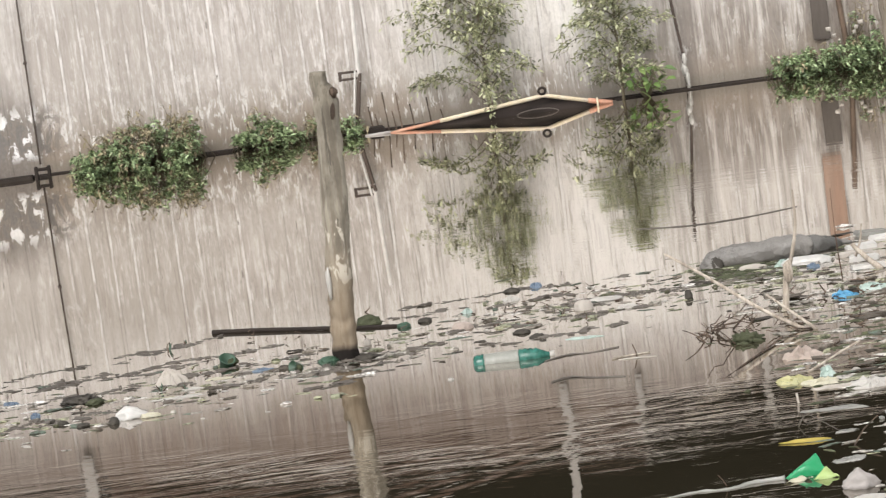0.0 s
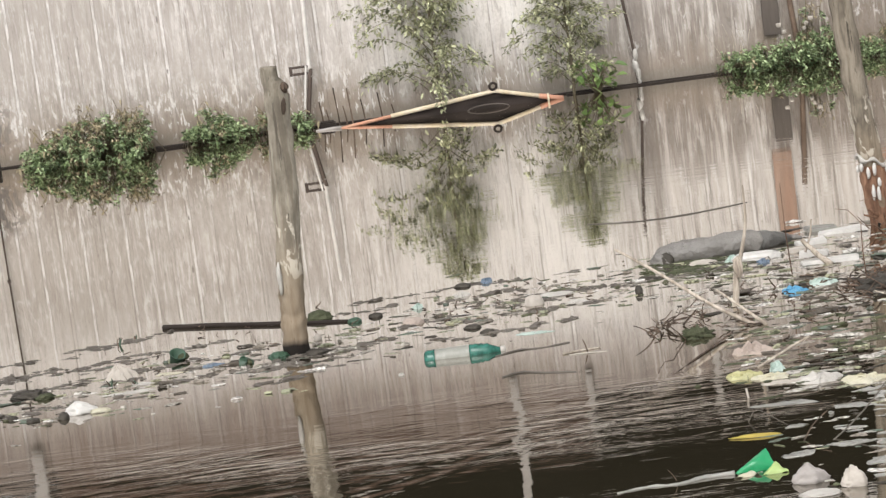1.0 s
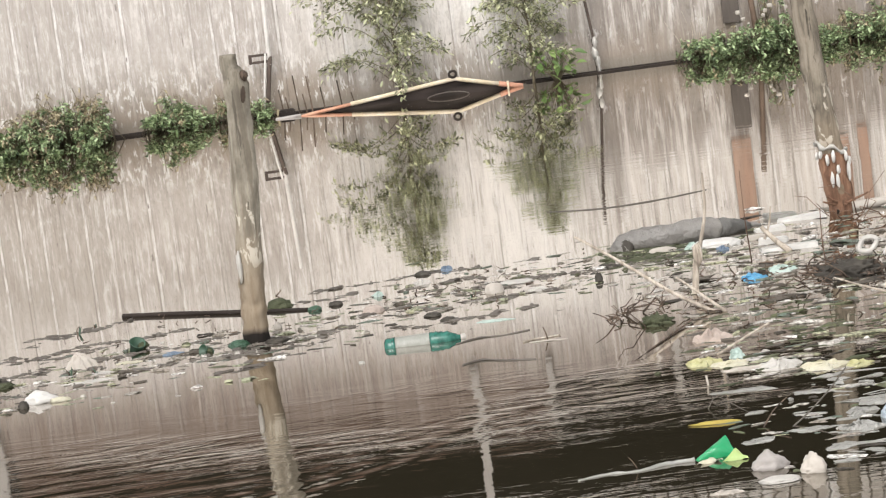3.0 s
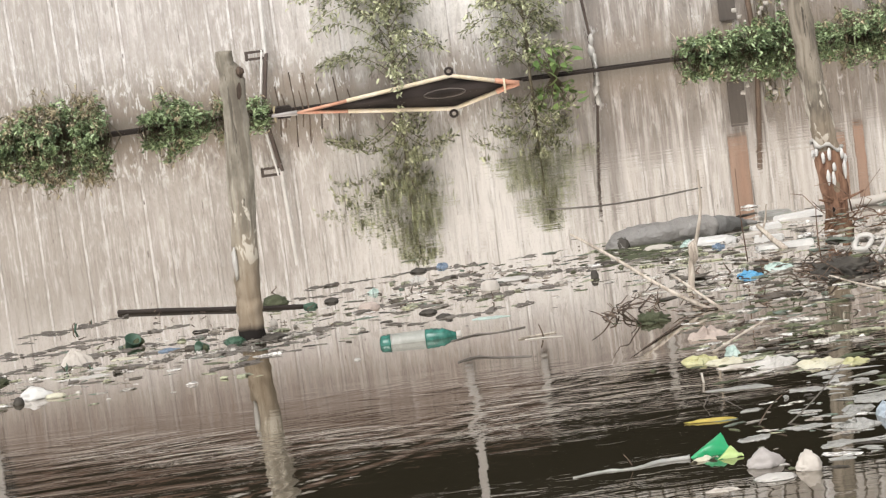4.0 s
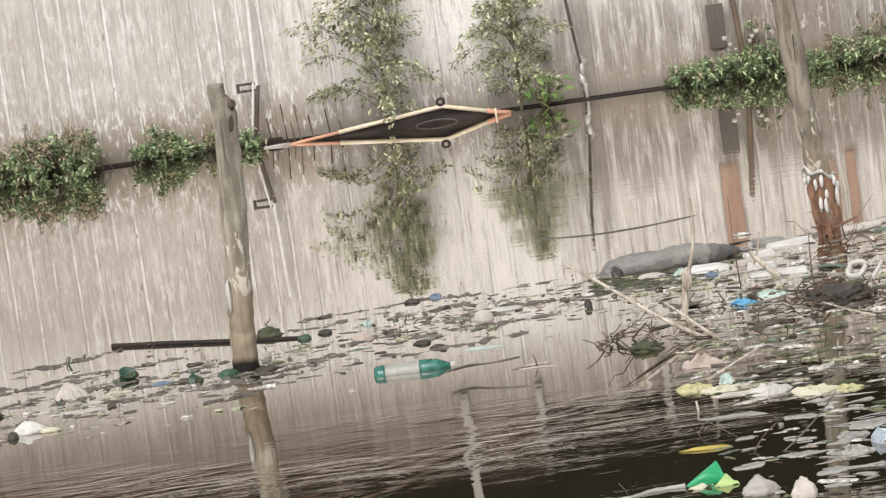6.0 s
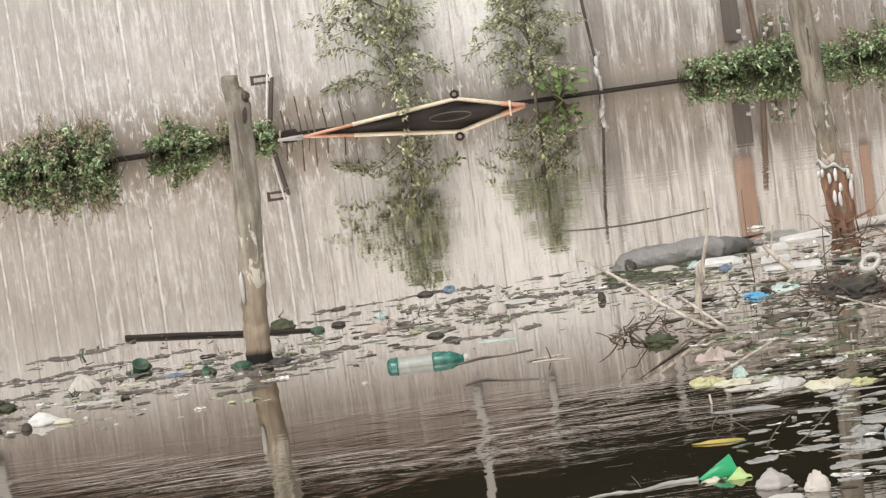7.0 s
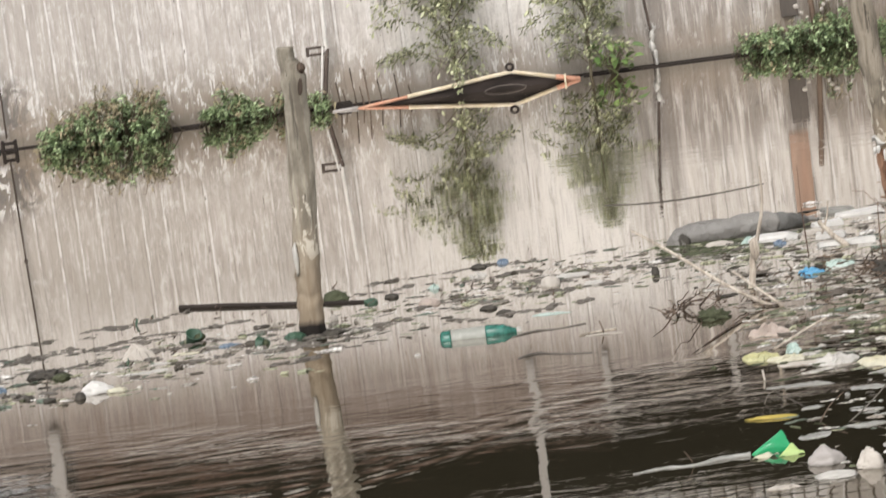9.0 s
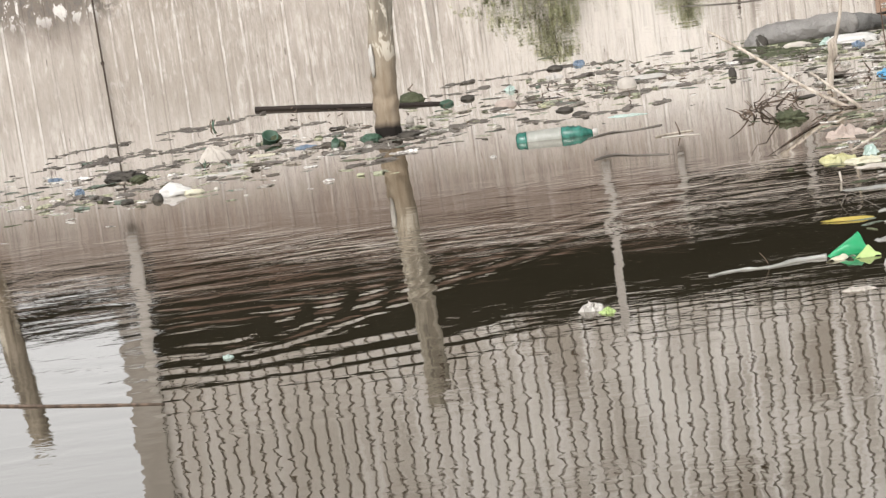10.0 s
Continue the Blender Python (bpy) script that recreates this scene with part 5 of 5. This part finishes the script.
slab(2.03, 12.80, 0.15, 0.08, 0.022, 4, -3, PLASTICBRIGHT, "white foam block among litter")
slab(1.98, 12.43, 0.14, 0.08, 0.026, -8, 2, PLASTICBRIGHT, "thick white foam block among litter")
slab(2.01, 12.18, 0.27, 0.08, 0.020, -4, -2, PLASTICBRIGHT, "long flat white foam block among litter")
slab(2.23, 13.04, 0.24, 0.09, 0.018, -6, -4, PLASTICBRIGHT, "long white foam slab tipped in the litter")
slab(2.15, 13.22, 0.16, 0.08, 0.020, 10, 3, FILMGREY, "grey weathered foam slab among litter")
slab(1.93, 12.62, 0.10, 0.08, 0.018, 14, 0, FOAMPALE, "small pale foam slab among litter")
rubbish("slate_scrap", 1.73, 12.42, 0.07, 0.12, 0.028, PLASTICSLATE, "dull blue plastic scrap", 122, 0, 0.5)
tor = []
for i in range(19):
    w = 2 * math.pi * i / 18
    tor.append(Vector((2.285 + 0.04 * math.cos(w) * (1 + 0.15 * math.sin(2 * w)), 11.70 + 0.02 * math.sin(w), 0.05 + 0.03 * math.sin(w + 0.3))))
v, f = tube_data(tor, [0.0125] * 19, 10, 0.5, 3)
put("white_ring", mesh_of("white_ring", v, f, PLASTICWHITE, True), label="white plastic ring lying on brushwood", category="ring")
stick("white_strip", [(2.33, 11.6, 0.01), (2.36, 11.6, 0.05), (2.385, 11.6, 0.09)], 0.012, 0.009, PLASTICWHITE, label="white plastic strip on brushwood", category="strip")
rubbish("white_bag", -1.27, 11.60, 0.15, 0.18, 0.085, FOAMPALE, "tented off-white plastic bag afloat", 130, 0, 0.4, peak=0.35)
rubbish("white_bag", -1.385, 10.90, 0.165, 0.15, 0.05, PLASTICBRIGHT, "crumpled white plastic bag with a trailing end", 131, 4, 0.45, 1.3, "bag", peak=0.38, sharp=0.7)
rubbish("cream_strip", -1.30, 10.86, 0.09, 0.08, 0.016, PLASTICCREAM, "cream plastic strip trailing from a bag", 132, 5, 0.5, cat="strip")
rubbish("dark_ball", -1.45, 10.82, 0.05, 0.10, 0.028, PLASTICBLACK, "dark brown ball afloat by a white bag", 133, 0, 0.2, cat="ball")
rubbish("dark_heap", -1.67, 11.44, 0.16, 0.20, 0.024, PLASTICBLACK, "heap of dark rotting leaves afloat", 180, 6, 0.9, 3.0, "leaf heap")
rubbish("weed_clump", -1.59, 11.36, 0.08, 0.12, 0.016, GREENROT, "clump of dark rotting weed afloat", 181, -10, 0.8, 3.0, "weed clump")
rubbish("slate_scrap", -1.83, 11.20, 0.06, 0.09, 0.03, PLASTICSLATE, "dull blue plastic scrap afloat", 182, 0, 0.5)
rubbish("slate_scrap", -2.0, 11.60, 0.09, 0.10, 0.018, PLASTICSLATE, "flat dull blue plastic scrap afloat", 183, 10, 0.5)
rubbish("dark_lump", -1.68, 10.95, 0.05, 0.07, 0.016, PLASTICBLACK, "dark rotting lump afloat", 184, 0, 0.5, cat="lump", group="dark floating lumps")
rubbish("dark_lump", -1.58, 10.84, 0.06, 0.07, 0.014, PLASTICBLACK, "dark rotting lump afloat", 185, 20, 0.5, cat="lump", group="dark floating lumps")
rubbish("blue_film", -0.88, 11.62, 0.14, 0.10, 0.012, PLASTICSLATE, "limp dull blue film on the water", 186, -6, 0.6, cat="film")


def cup(x, y, r, h, tilt, turn, label):
    top = anchor("plastic_cup", pose(x, y, 0.004, tilt, 0, turn), label, "cup", "green cups")
    prof = [(r * 0.6, -h * 0.45), (r * 0.72, -h * 0.4), (r * 0.95, h * 0.5), (r * 1.06, h * 0.53), (r * 1.06, h * 0.57), (r * 0.92, h * 0.55), (r * 0.68, -h * 0.35), (0.001, -h * 0.36)]
    v, f, n = [], [], 18
    for q, z in prof:
        for k in range(n):
            w = 2 * math.pi * k / n
            v.append((q * math.cos(w) * (1 + 0.06 * math.sin(3 * w)), q * math.sin(w), z))
    for i in range(len(prof) - 1):
        for k in range(n):
            f.append((i * n + k, i * n + (k + 1) % n, (i + 1) * n + (k + 1) % n, (i + 1) * n + k))
    f.append(tuple(range(n - 1, -1, -1)))
    put("body", mesh_of("body", v, f, DARKGREEN, True), top)
    lump("wet_leaf", (r * 0.9, 0, h * 0.2), (r * 1.4, r, r * 0.4), GREENROT, top, 12, 0.6, 2.4, low=-1, sub=3)


cup(-1.045, 11.85, 0.036, 0.075, 35, 30, "dark green plastic cup floating upright")
cup(-0.71, 11.55, 0.026, 0.05, 70, -50, "small dark green plastic cup floating tilted")
rubbish("white_film", -1.20, 11.22, 0.33, 0.14, 0.0040, PLASTICWHITE, "flat milky plastic film on the water", 136, 0, 0.6, cat="film")
rubbish("cream_film", -1.06, 11.56, 0.25, 0.12, 0.0048, PLASTICCREAM, "flat yellowish plastic film on the water", 137, 0, 0.6, cat="film")
rubbish("white_film", -1.18, 11.38, 0.14, 0.12, 0.0064, PLASTICWHITE, "crumpled milky film on the water", 138, 0, 0.6, cat="film")
rubbish("white_block", -0.40, 11.92, 0.042, 0.06, 0.03, FOAMPALE, "small pale foam block beside a post", 139, 0, 0.2, cat="foam")
rubbish("rag_collar", -0.57, 11.6, 0.10, 0.16, 0.026, DARKGREEN, "dark wet rag at a post foot", 140, 0, 0.5, cat="rag")
rubbish("rag_collar", -0.40, 11.56, 0.12, 0.12, 0.02, PLASTICBLACK, "black wet rag at a post foot", 141, 0, 0.5, cat="rag")
rubbish("green_leaf", -0.40, 12.52, 0.13, 0.16, 0.04, GREENROT, "curled dull green leaf behind a post", 142, 0, 0.5, cat="leaf")
rubbish("dark_lump", -0.23, 12.29, 0.072, 0.110, 0.021, DARKGREEN, "dark rotting lump afloat", 143, 0, 0.4, cat="lump", group="dark floating lumps")
rubbish("dark_lump", -0.13, 12.36, 0.072, 0.110, 0.018, PLASTICBLACK, "dark rotting lump afloat", 144, 0, 0.4, cat="lump", group="dark floating lumps")
rubbish("dark_lump", 0.30, 11.68, 0.080, 0.099, 0.016, PLASTICBLACK, "dark rotting lump afloat", 145, 0, 0.5, cat="lump", group="dark floating lumps")
rubbish("dark_lump", 0.36, 11.52, 0.072, 0.088, 0.014, PLASTICBLACK, "dark rotting lump afloat", 146, 0, 0.5, cat="lump", group="dark floating lumps")
rubbish("pink_scrap", 0.04, 12.02, 0.11, 0.18, 0.026, PINKISH, "pinkish foam scrap afloat", 147, 0, 0.4, cat="foam")
rubbish("white_scrap", 0.29, 12.64, 0.11, 0.16, 0.034, PLASTICWHITE, "small crumpled white bag afloat", 148, 0, 0.5)
rubbish("teal_scrap", 0.07, 12.45, 0.08, 0.14, 0.03, PLASTICTEAL, "small teal plastic scrap afloat", 149, 0, 0.5)
rubbish("slate_scrap", 0.43, 12.97, 0.09, 0.22, 0.026, PLASTICSLATE, "dull blue plastic scrap afloat", 150, 0, 0.4)
rubbish("dark_lump", 0.31, 12.92, 0.088, 0.110, 0.016, PLASTICBLACK, "dark rotting lump afloat", 151, 0, 0.5, cat="lump", group="dark floating lumps")
rubbish("pale_foam", 0.61, 12.12, 0.10, 0.2, 0.045, FOAMPALE, "rounded pale foam lump afloat", 152, 0, 0.2, 1.3, "foam")
rubbish("white_tray", 0.72, 12.28, 0.2, 0.12, 0.014, PLASTICWHITE, "flat white foam tray afloat among litter", 153, -6, 0.3, 1.6, "tray")
rubbish("white_scrap", 0.80, 11.98, 0.11, 0.14, 0.02, PLASTICWHITE, "flat white plastic scrap afloat", 154, 0, 0.5)
rubbish("dark_lump", 1.09, 12.02, 0.040, 0.055, 0.040, PLASTICBLACK, "dark upright rag among litter", 155, 0, 0.4, cat="lump", group="dark floating lumps")
rubbish("mint_film", 0.56, 11.34, 0.19, 0.12, 0.0048, PLASTICTEAL, "pale green plastic film on the water", 156, -8, 0.6, cat="film")
rubbish("white_scrap", -0.04, 10.77, 0.03, 0.05, 0.012, PLASTICWHITE, "tiny white scrap afloat", 157, 20, 0.5)
rubbish("white_blob", 0.215, 7.99, 0.10, 0.13, 0.03, PLASTICWHITE, "crumpled white and green plastic bag afloat", 158, 10, 0.5)
rubbish("lime_scrap", 0.26, 7.93, 0.06, 0.10, 0.016, PLASTICLIME, "pale green plastic scrap afloat", 159, 0, 0.5)
rubbish("white_scrap", -0.93, 7.98, 0.05, 0.06, 0.012, PLASTICTEAL, "small pale plastic scrap in a wake", 160, 0, 0.5)
rubbish("grey_film", 1.31, 9.22, 0.30, 0.12, 0.0032, FILMGREY, "torn grey plastic film on dark water", 161, -6, 0.7, cat="film")
rubbish("white_film", 1.41, 8.48, 0.19, 0.14, 0.0056, FILMGREY, "torn white plastic film on dark water", 162, -4, 0.7, cat="film")
rubbish("grey_film", 1.22, 8.42, 0.14, 0.12, 0.0064, FILMGREY, "torn grey plastic film on dark water", 163, 25, 0.7, cat="film")
rubbish("white_film", 1.28, 8.84, 0.10, 0.08, 0.0048, FILMGREY, "torn grey plastic film on dark water", 164, 0, 0.7, cat="film")
rubbish("white_film", 1.52, 9.05, 0.20, 0.12, 0.0040, FILMGREY, "torn pale plastic film on dark water", 165, -14, 0.7, cat="film")
rubbish("pale_film", 1.70, 8.78, 0.20, 0.34, 0.006, FILMGREY, "spread pale plastic film afloat", 166, -6, 0.7, cat="film")
rubbish("pale_film", 1.72, 8.48, 0.22, 0.34, 0.006, FILMGREY, "spread pale plastic film afloat", 167, 8, 0.7, cat="film")
rubbish("grey_film", 1.45, 8.2, 0.16, 0.14, 0.0056, FILMGREY, "torn grey plastic film on dark water", 168, 30, 0.7, cat="film")
rubbish("white_scrap", 1.02, 7.80, 0.14, 0.08, 0.012, FOAMPALE, "flat pale scrap afloat", 169, 0, 0.5)


def sprig(x, y, h, seed):
    """A tiny dark water plant standing on the surface."""
    rnd = random.Random(seed)
    top = anchor("water_sprig", (x, y, 0), "tiny dark water plant poking above the surface", "sprig", "floating sprigs")
    for i in range(5):
        e = Vector((rnd.gauss(0, 0.014), rnd.gauss(0, 0.012), 0.7 * h * rnd.uniform(0.5, 1.0)))
        stick("blade", [Vector((0, 0, -0.01)), e * 0.5 + Vector((rnd.gauss(0, 0.006), 0, 0)), e], 0.0045, 0.0015, DARKGREEN if i % 2 else TWIG, top, 5, 5)


sprig(-1.365, 12.52, 0.055, 1)
sprig(-1.31, 11.42, 0.06, 2)
sprig(-1.19, 11.38, 0.04, 3)
sprig(-1.30, 12.66, 0.03, 4)
sprig(0.50, 12.02, 0.05, 5)
stick("floating_twig", [(0.63, 10.74, 0.002), (0.70, 10.76, 0.004), (0.79, 10.78, 0.002)], 0.004, 0.003, STICK, n=9, label="short pale twig lying on the water", category="twig", group="floating twigs")
stick("floating_twig", [(0.735, 10.74, -0.02), (0.73, 10.74, 0.02), (0.72, 10.75, 0.05)], 0.004, 0.002, TWIG, n=7, label="short dark twig standing in the water", category="twig", group="floating twigs")
stick("floating_twig", [(2.16, 10.75, 0.0), (2.06, 10.85, 0.03), (1.98, 10.95, 0.055)], 0.005, 0.003, STICK, n=8, label="thin pale twig slanting out of the litter", category="twig", group="floating twigs")
stick("floating_twig", [(1.32, 9.93, 0.0), (1.45, 10.05, 0.03), (1.56, 10.12, 0.06)], 0.006, 0.004, STICK, n=8, label="thin pale twig slanting out of the litter", category="twig", group="floating twigs")

# ------------------------------------------------------------ uncountable litter and scum
def flakes(name, count, seed, place, size, mat, label, long=4.0, tall=3.0):
    """Small uneven floating pieces, slightly domed."""
    rnd = random.Random(seed)
    verts, faces = [], []
    for i in range(count):
        x, y = place(rnd)
        s = size * min(1.8, rnd.lognormvariate(0, 0.45))
        lx, ly = s * rnd.uniform(1.0, long) * 1.25, s * rnd.uniform(0.5, 1.9)
        a = rnd.gauss(0, 0.35)
        k = rnd.randint(7, 11)
        h = rnd.uniform(0.0006, 0.0025) * (tall if rnd.random() < 0.2 else 1.0)
        tx, ty = rnd.gauss(0, 0.03), rnd.gauss(0, 0.03)
        o = len(verts)
        for ring, z, q in ((1.0, -0.001, 0), (0.8, h * 0.7, 0.1)):
            for j in range(k):
                w = 2 * math.pi * j / k + q
                rr = ring * rnd.uniform(0.35, 1.3)
                px, py = lx * rr * math.cos(w), ly * rr * math.sin(w)
                verts.append((x + px * math.cos(a) - py * math.sin(a), y + px * math.sin(a) + py * math.cos(a), z + rnd.uniform(0, h * 0.5) + (px * tx + py * ty if z > 0 else 0)))
        verts.append((x, y, h * rnd.uniform(0.6, 1.5)))
        for j in range(k):
            j2 = (j + 1) % k
            faces += [(o + j, o + j2, o + k + j2, o + k + j), (o + k + j, o + k + j2, o + 2 * k)]
    put(name, mesh_of(name, verts, faces, mat), label=label, category="litter", kind="stuff")


def band_mid(x):
    """Depth of the litter line across the pool."""
    return 11.75 + 0.16 * x + 0.35 * math.sin(x * 1.3 + 0.4)


flakes("floating_litter", 680, 201, lambda r: ((lambda x: (x, band_mid(x) + r.gauss(0.05, 0.34)))(r.uniform(-2.3, 1.2))), 0.0095, LITTER, "small mixed floating litter in a drifting line", 4.0, 5.0)
flakes("floating_litter", 620, 202, lambda r: (r.uniform(1.2, 2.9), r.gauss(12.2, 0.55)), 0.0125, LITTER, "dense mixed floating litter by the post", 4.0, 6.0)
flakes("floating_litter", 620, 203, lambda r: ((lambda y: (r.uniform(1.25 + 0.14 * abs(y - 10.2), 2.6), y))(r.uniform(9.35, 11.7))), 0.0115, LITTER, "mixed floating litter on dark water", 4.0, 4.0)
flakes("floating_litter", 90, 204, lambda r: (r.uniform(1.15, 2.2), r.uniform(7.8, 9.1)), 0.010, LITTER, "scattered floating litter on dark water")

flakes("clear_scraps", 150, 205, lambda r: (r.uniform(1.42, 2.1), r.uniform(7.9, 9.3)), 0.0085, FILMGREY, "torn clear plastic scraps on dark water", 6.0, 5.0)


def drift(name, lines, per_line, seed, size, mat, label):
    """Scum lines: chains of small flakes along gentle arcs (x0, y0, x1, y1, sag)."""
    spots, rnd = [], random.Random(seed)
    for x0, y0, x1, y1, sag in lines:
        for i in range(int(per_line * abs(x1 - x0))):
            t = rnd.random()
            if noise.noise(Vector((t * 6 + x0 * 3, y0 * 2, seed))) < -0.18:
                continue
            spots.append((x0 + (x1 - x0) * t, y0 + (y1 - y0) * t + sag * math.sin(3.14 * t) + rnd.gauss(0, 0.018) + 0.03 * math.sin(t * 17 + x0)))
    it = iter(spots)
    flakes(name, len(spots), seed, lambda r: next(it), size, mat, label, 6.0, 4.0)


rl = random.Random(77)
lines = [(-2.2, 12.2, -1.1, 12.72, 0.0), (-1.6, 12.35, -1.13, 12.7, 0.03), (-0.25, 12.82, 0.95, 12.9, 0.06), (-1.9, 11.95, -0.8, 12.2, 0.05)]
for i in range(26):
    x0 = rl.uniform(-2.2, 0.9)
    w = rl.uniform(0.25, 0.8)
    y0 = band_mid(x0) + rl.gauss(0.15, 0.35)
    lines.append((x0, y0, x0 + w, y0 + 0.14 * w + rl.gauss(0, 0.05), rl.uniform(-0.05, 0.05)))
drift("scum_line", lines, 130, 211, 0.0048, SCUM, "grey-brown scum drifting in long lines")
flakes("rotting_weed", 230, 221, lambda r: (r.gauss(1.42, 0.14), r.gauss(12.55, 0.2)), 0.009, GREENROT, "flat rotting green weed by the grey sack", 4.0)
flakes("rotting_weed", 150, 222, lambda r: (r.gauss(1.7, 0.3), r.gauss(10.2, 0.5)), 0.009, GREENROT, "flat rotting green weed among litter", 4.0)

# ------------------------------------------------------------ the fence sheets, last
core = box("wall_far", (-12, WALL_Y + 0.02, -0.8), (14, WALL_Y + 0.10, 2.55), CONCRETE, kind="structure", label="fence of weathered beige ribbed sheets standing in water", category="wall")
PITCH, RIBS = 0.19, 6
WIDE = PITCH * RIBS


def sheet_mesh(name, height, seed):
    """One ribbed sheet: flat pans between narrow raised ribs."""
    rnd = random.Random(seed)
    prof = []
    for i in range(RIBS):
        x = i * PITCH
        prof += [(x, 0), (x + 0.076, 0), (x + 0.084, 0.005), (x + 0.104, 0.005), (x + 0.112, 0)]
    prof.append((WIDE + 0.012, 0.0))
    rows = 7
    verts, faces = [], []
    cut = [rnd.uniform(-0.02, 0.02) for _ in prof]
    for r in range(rows):
        s = r / (rows - 1)
        for k, (x, d) in enumerate(prof):
            wob = 0.006 * noise.noise(Vector((x * 1.5 + seed, s * 3, 0)))
            verts.append((x, -d - wob, -0.75 + (height + 0.75) * s + (cut[k] if r == rows - 1 else 0)))
    n = len(prof)
    for r in range(rows - 1):
        for k in range(n - 1):
            a = r * n + k
            faces.append((a, a + 1, a + n + 1, a + n))
    m = len(verts)
    for k in range(n):
        verts.append((prof[k][0], 0.012, verts[(rows - 1) * n + k][2]))
    for k in range(n - 1):
        faces.append(((rows - 1) * n + k, (rows - 1) * n + k + 1, m + k + 1, m + k))
    return mesh_of(name, verts, faces, WALL)


mid_meshes = [sheet_mesh("fence_sheet", 2.78 + 0.05 * i, 320 + i) for i in range(4)]
low_meshes = [sheet_mesh("fence_sheet", 2.62 + 0.05 * i, 310 + i) for i in range(4)]
x, i = -10.2, 0
while x < 12.5:
    ob = new("fence_sheet", (mid_meshes if x < 0.6 else low_meshes)[(i * 7) % 4])
    ob.parent = core
    ob.matrix_basis = Matrix.Translation((x, WALL_Y + 0.004 * (i % 2), 0)) @ Matrix.Rotation(radians(0.15 * ((i * 5) % 3 - 1)), 4, "Y")
    x += WIDE
    i += 1

# upper storey of corrugated zinc, seen in the water
# its dark brown face shows through the zinc grooves as their shade
facade = box("wall_upper", (-3.36, WALL_Y + 0.12, 3.95), (14, WALL_Y + 0.2, 9.0), POLEBROWN, kind="structure", label="upper storey clad in weathered corrugated zinc", category="wall")
zp, zw = 0.122, 8
v, f = [], []
zprof = []
for k in range(zw):
    zprof += [(k * zp, 0.0), (k * zp + 0.098, 0.0), (k * zp + 0.103, 0.046), (k * zp + 0.110, 0.046)]
zprof.append((zw * zp, 0.0))
cols = len(zprof)
for z in (3.88, 9.1):
    v += [(px, d - 0.036, z) for px, d in zprof]
f = [(k, k + 1, cols + k + 1, cols + k) for k in range(cols - 1)]
zinc_mesh = mesh_of("zinc_sheet", v, f, ZINC)
x = -3.36
while x < 13:
    ob = new("zinc_sheet", zinc_mesh)
    ob.parent = facade
    ob.matrix_basis = Matrix.Translation((x, WALL_Y + 0.115, random.Random(int(x * 50)).uniform(-0.015, 0.015)))
    x += zp * zw
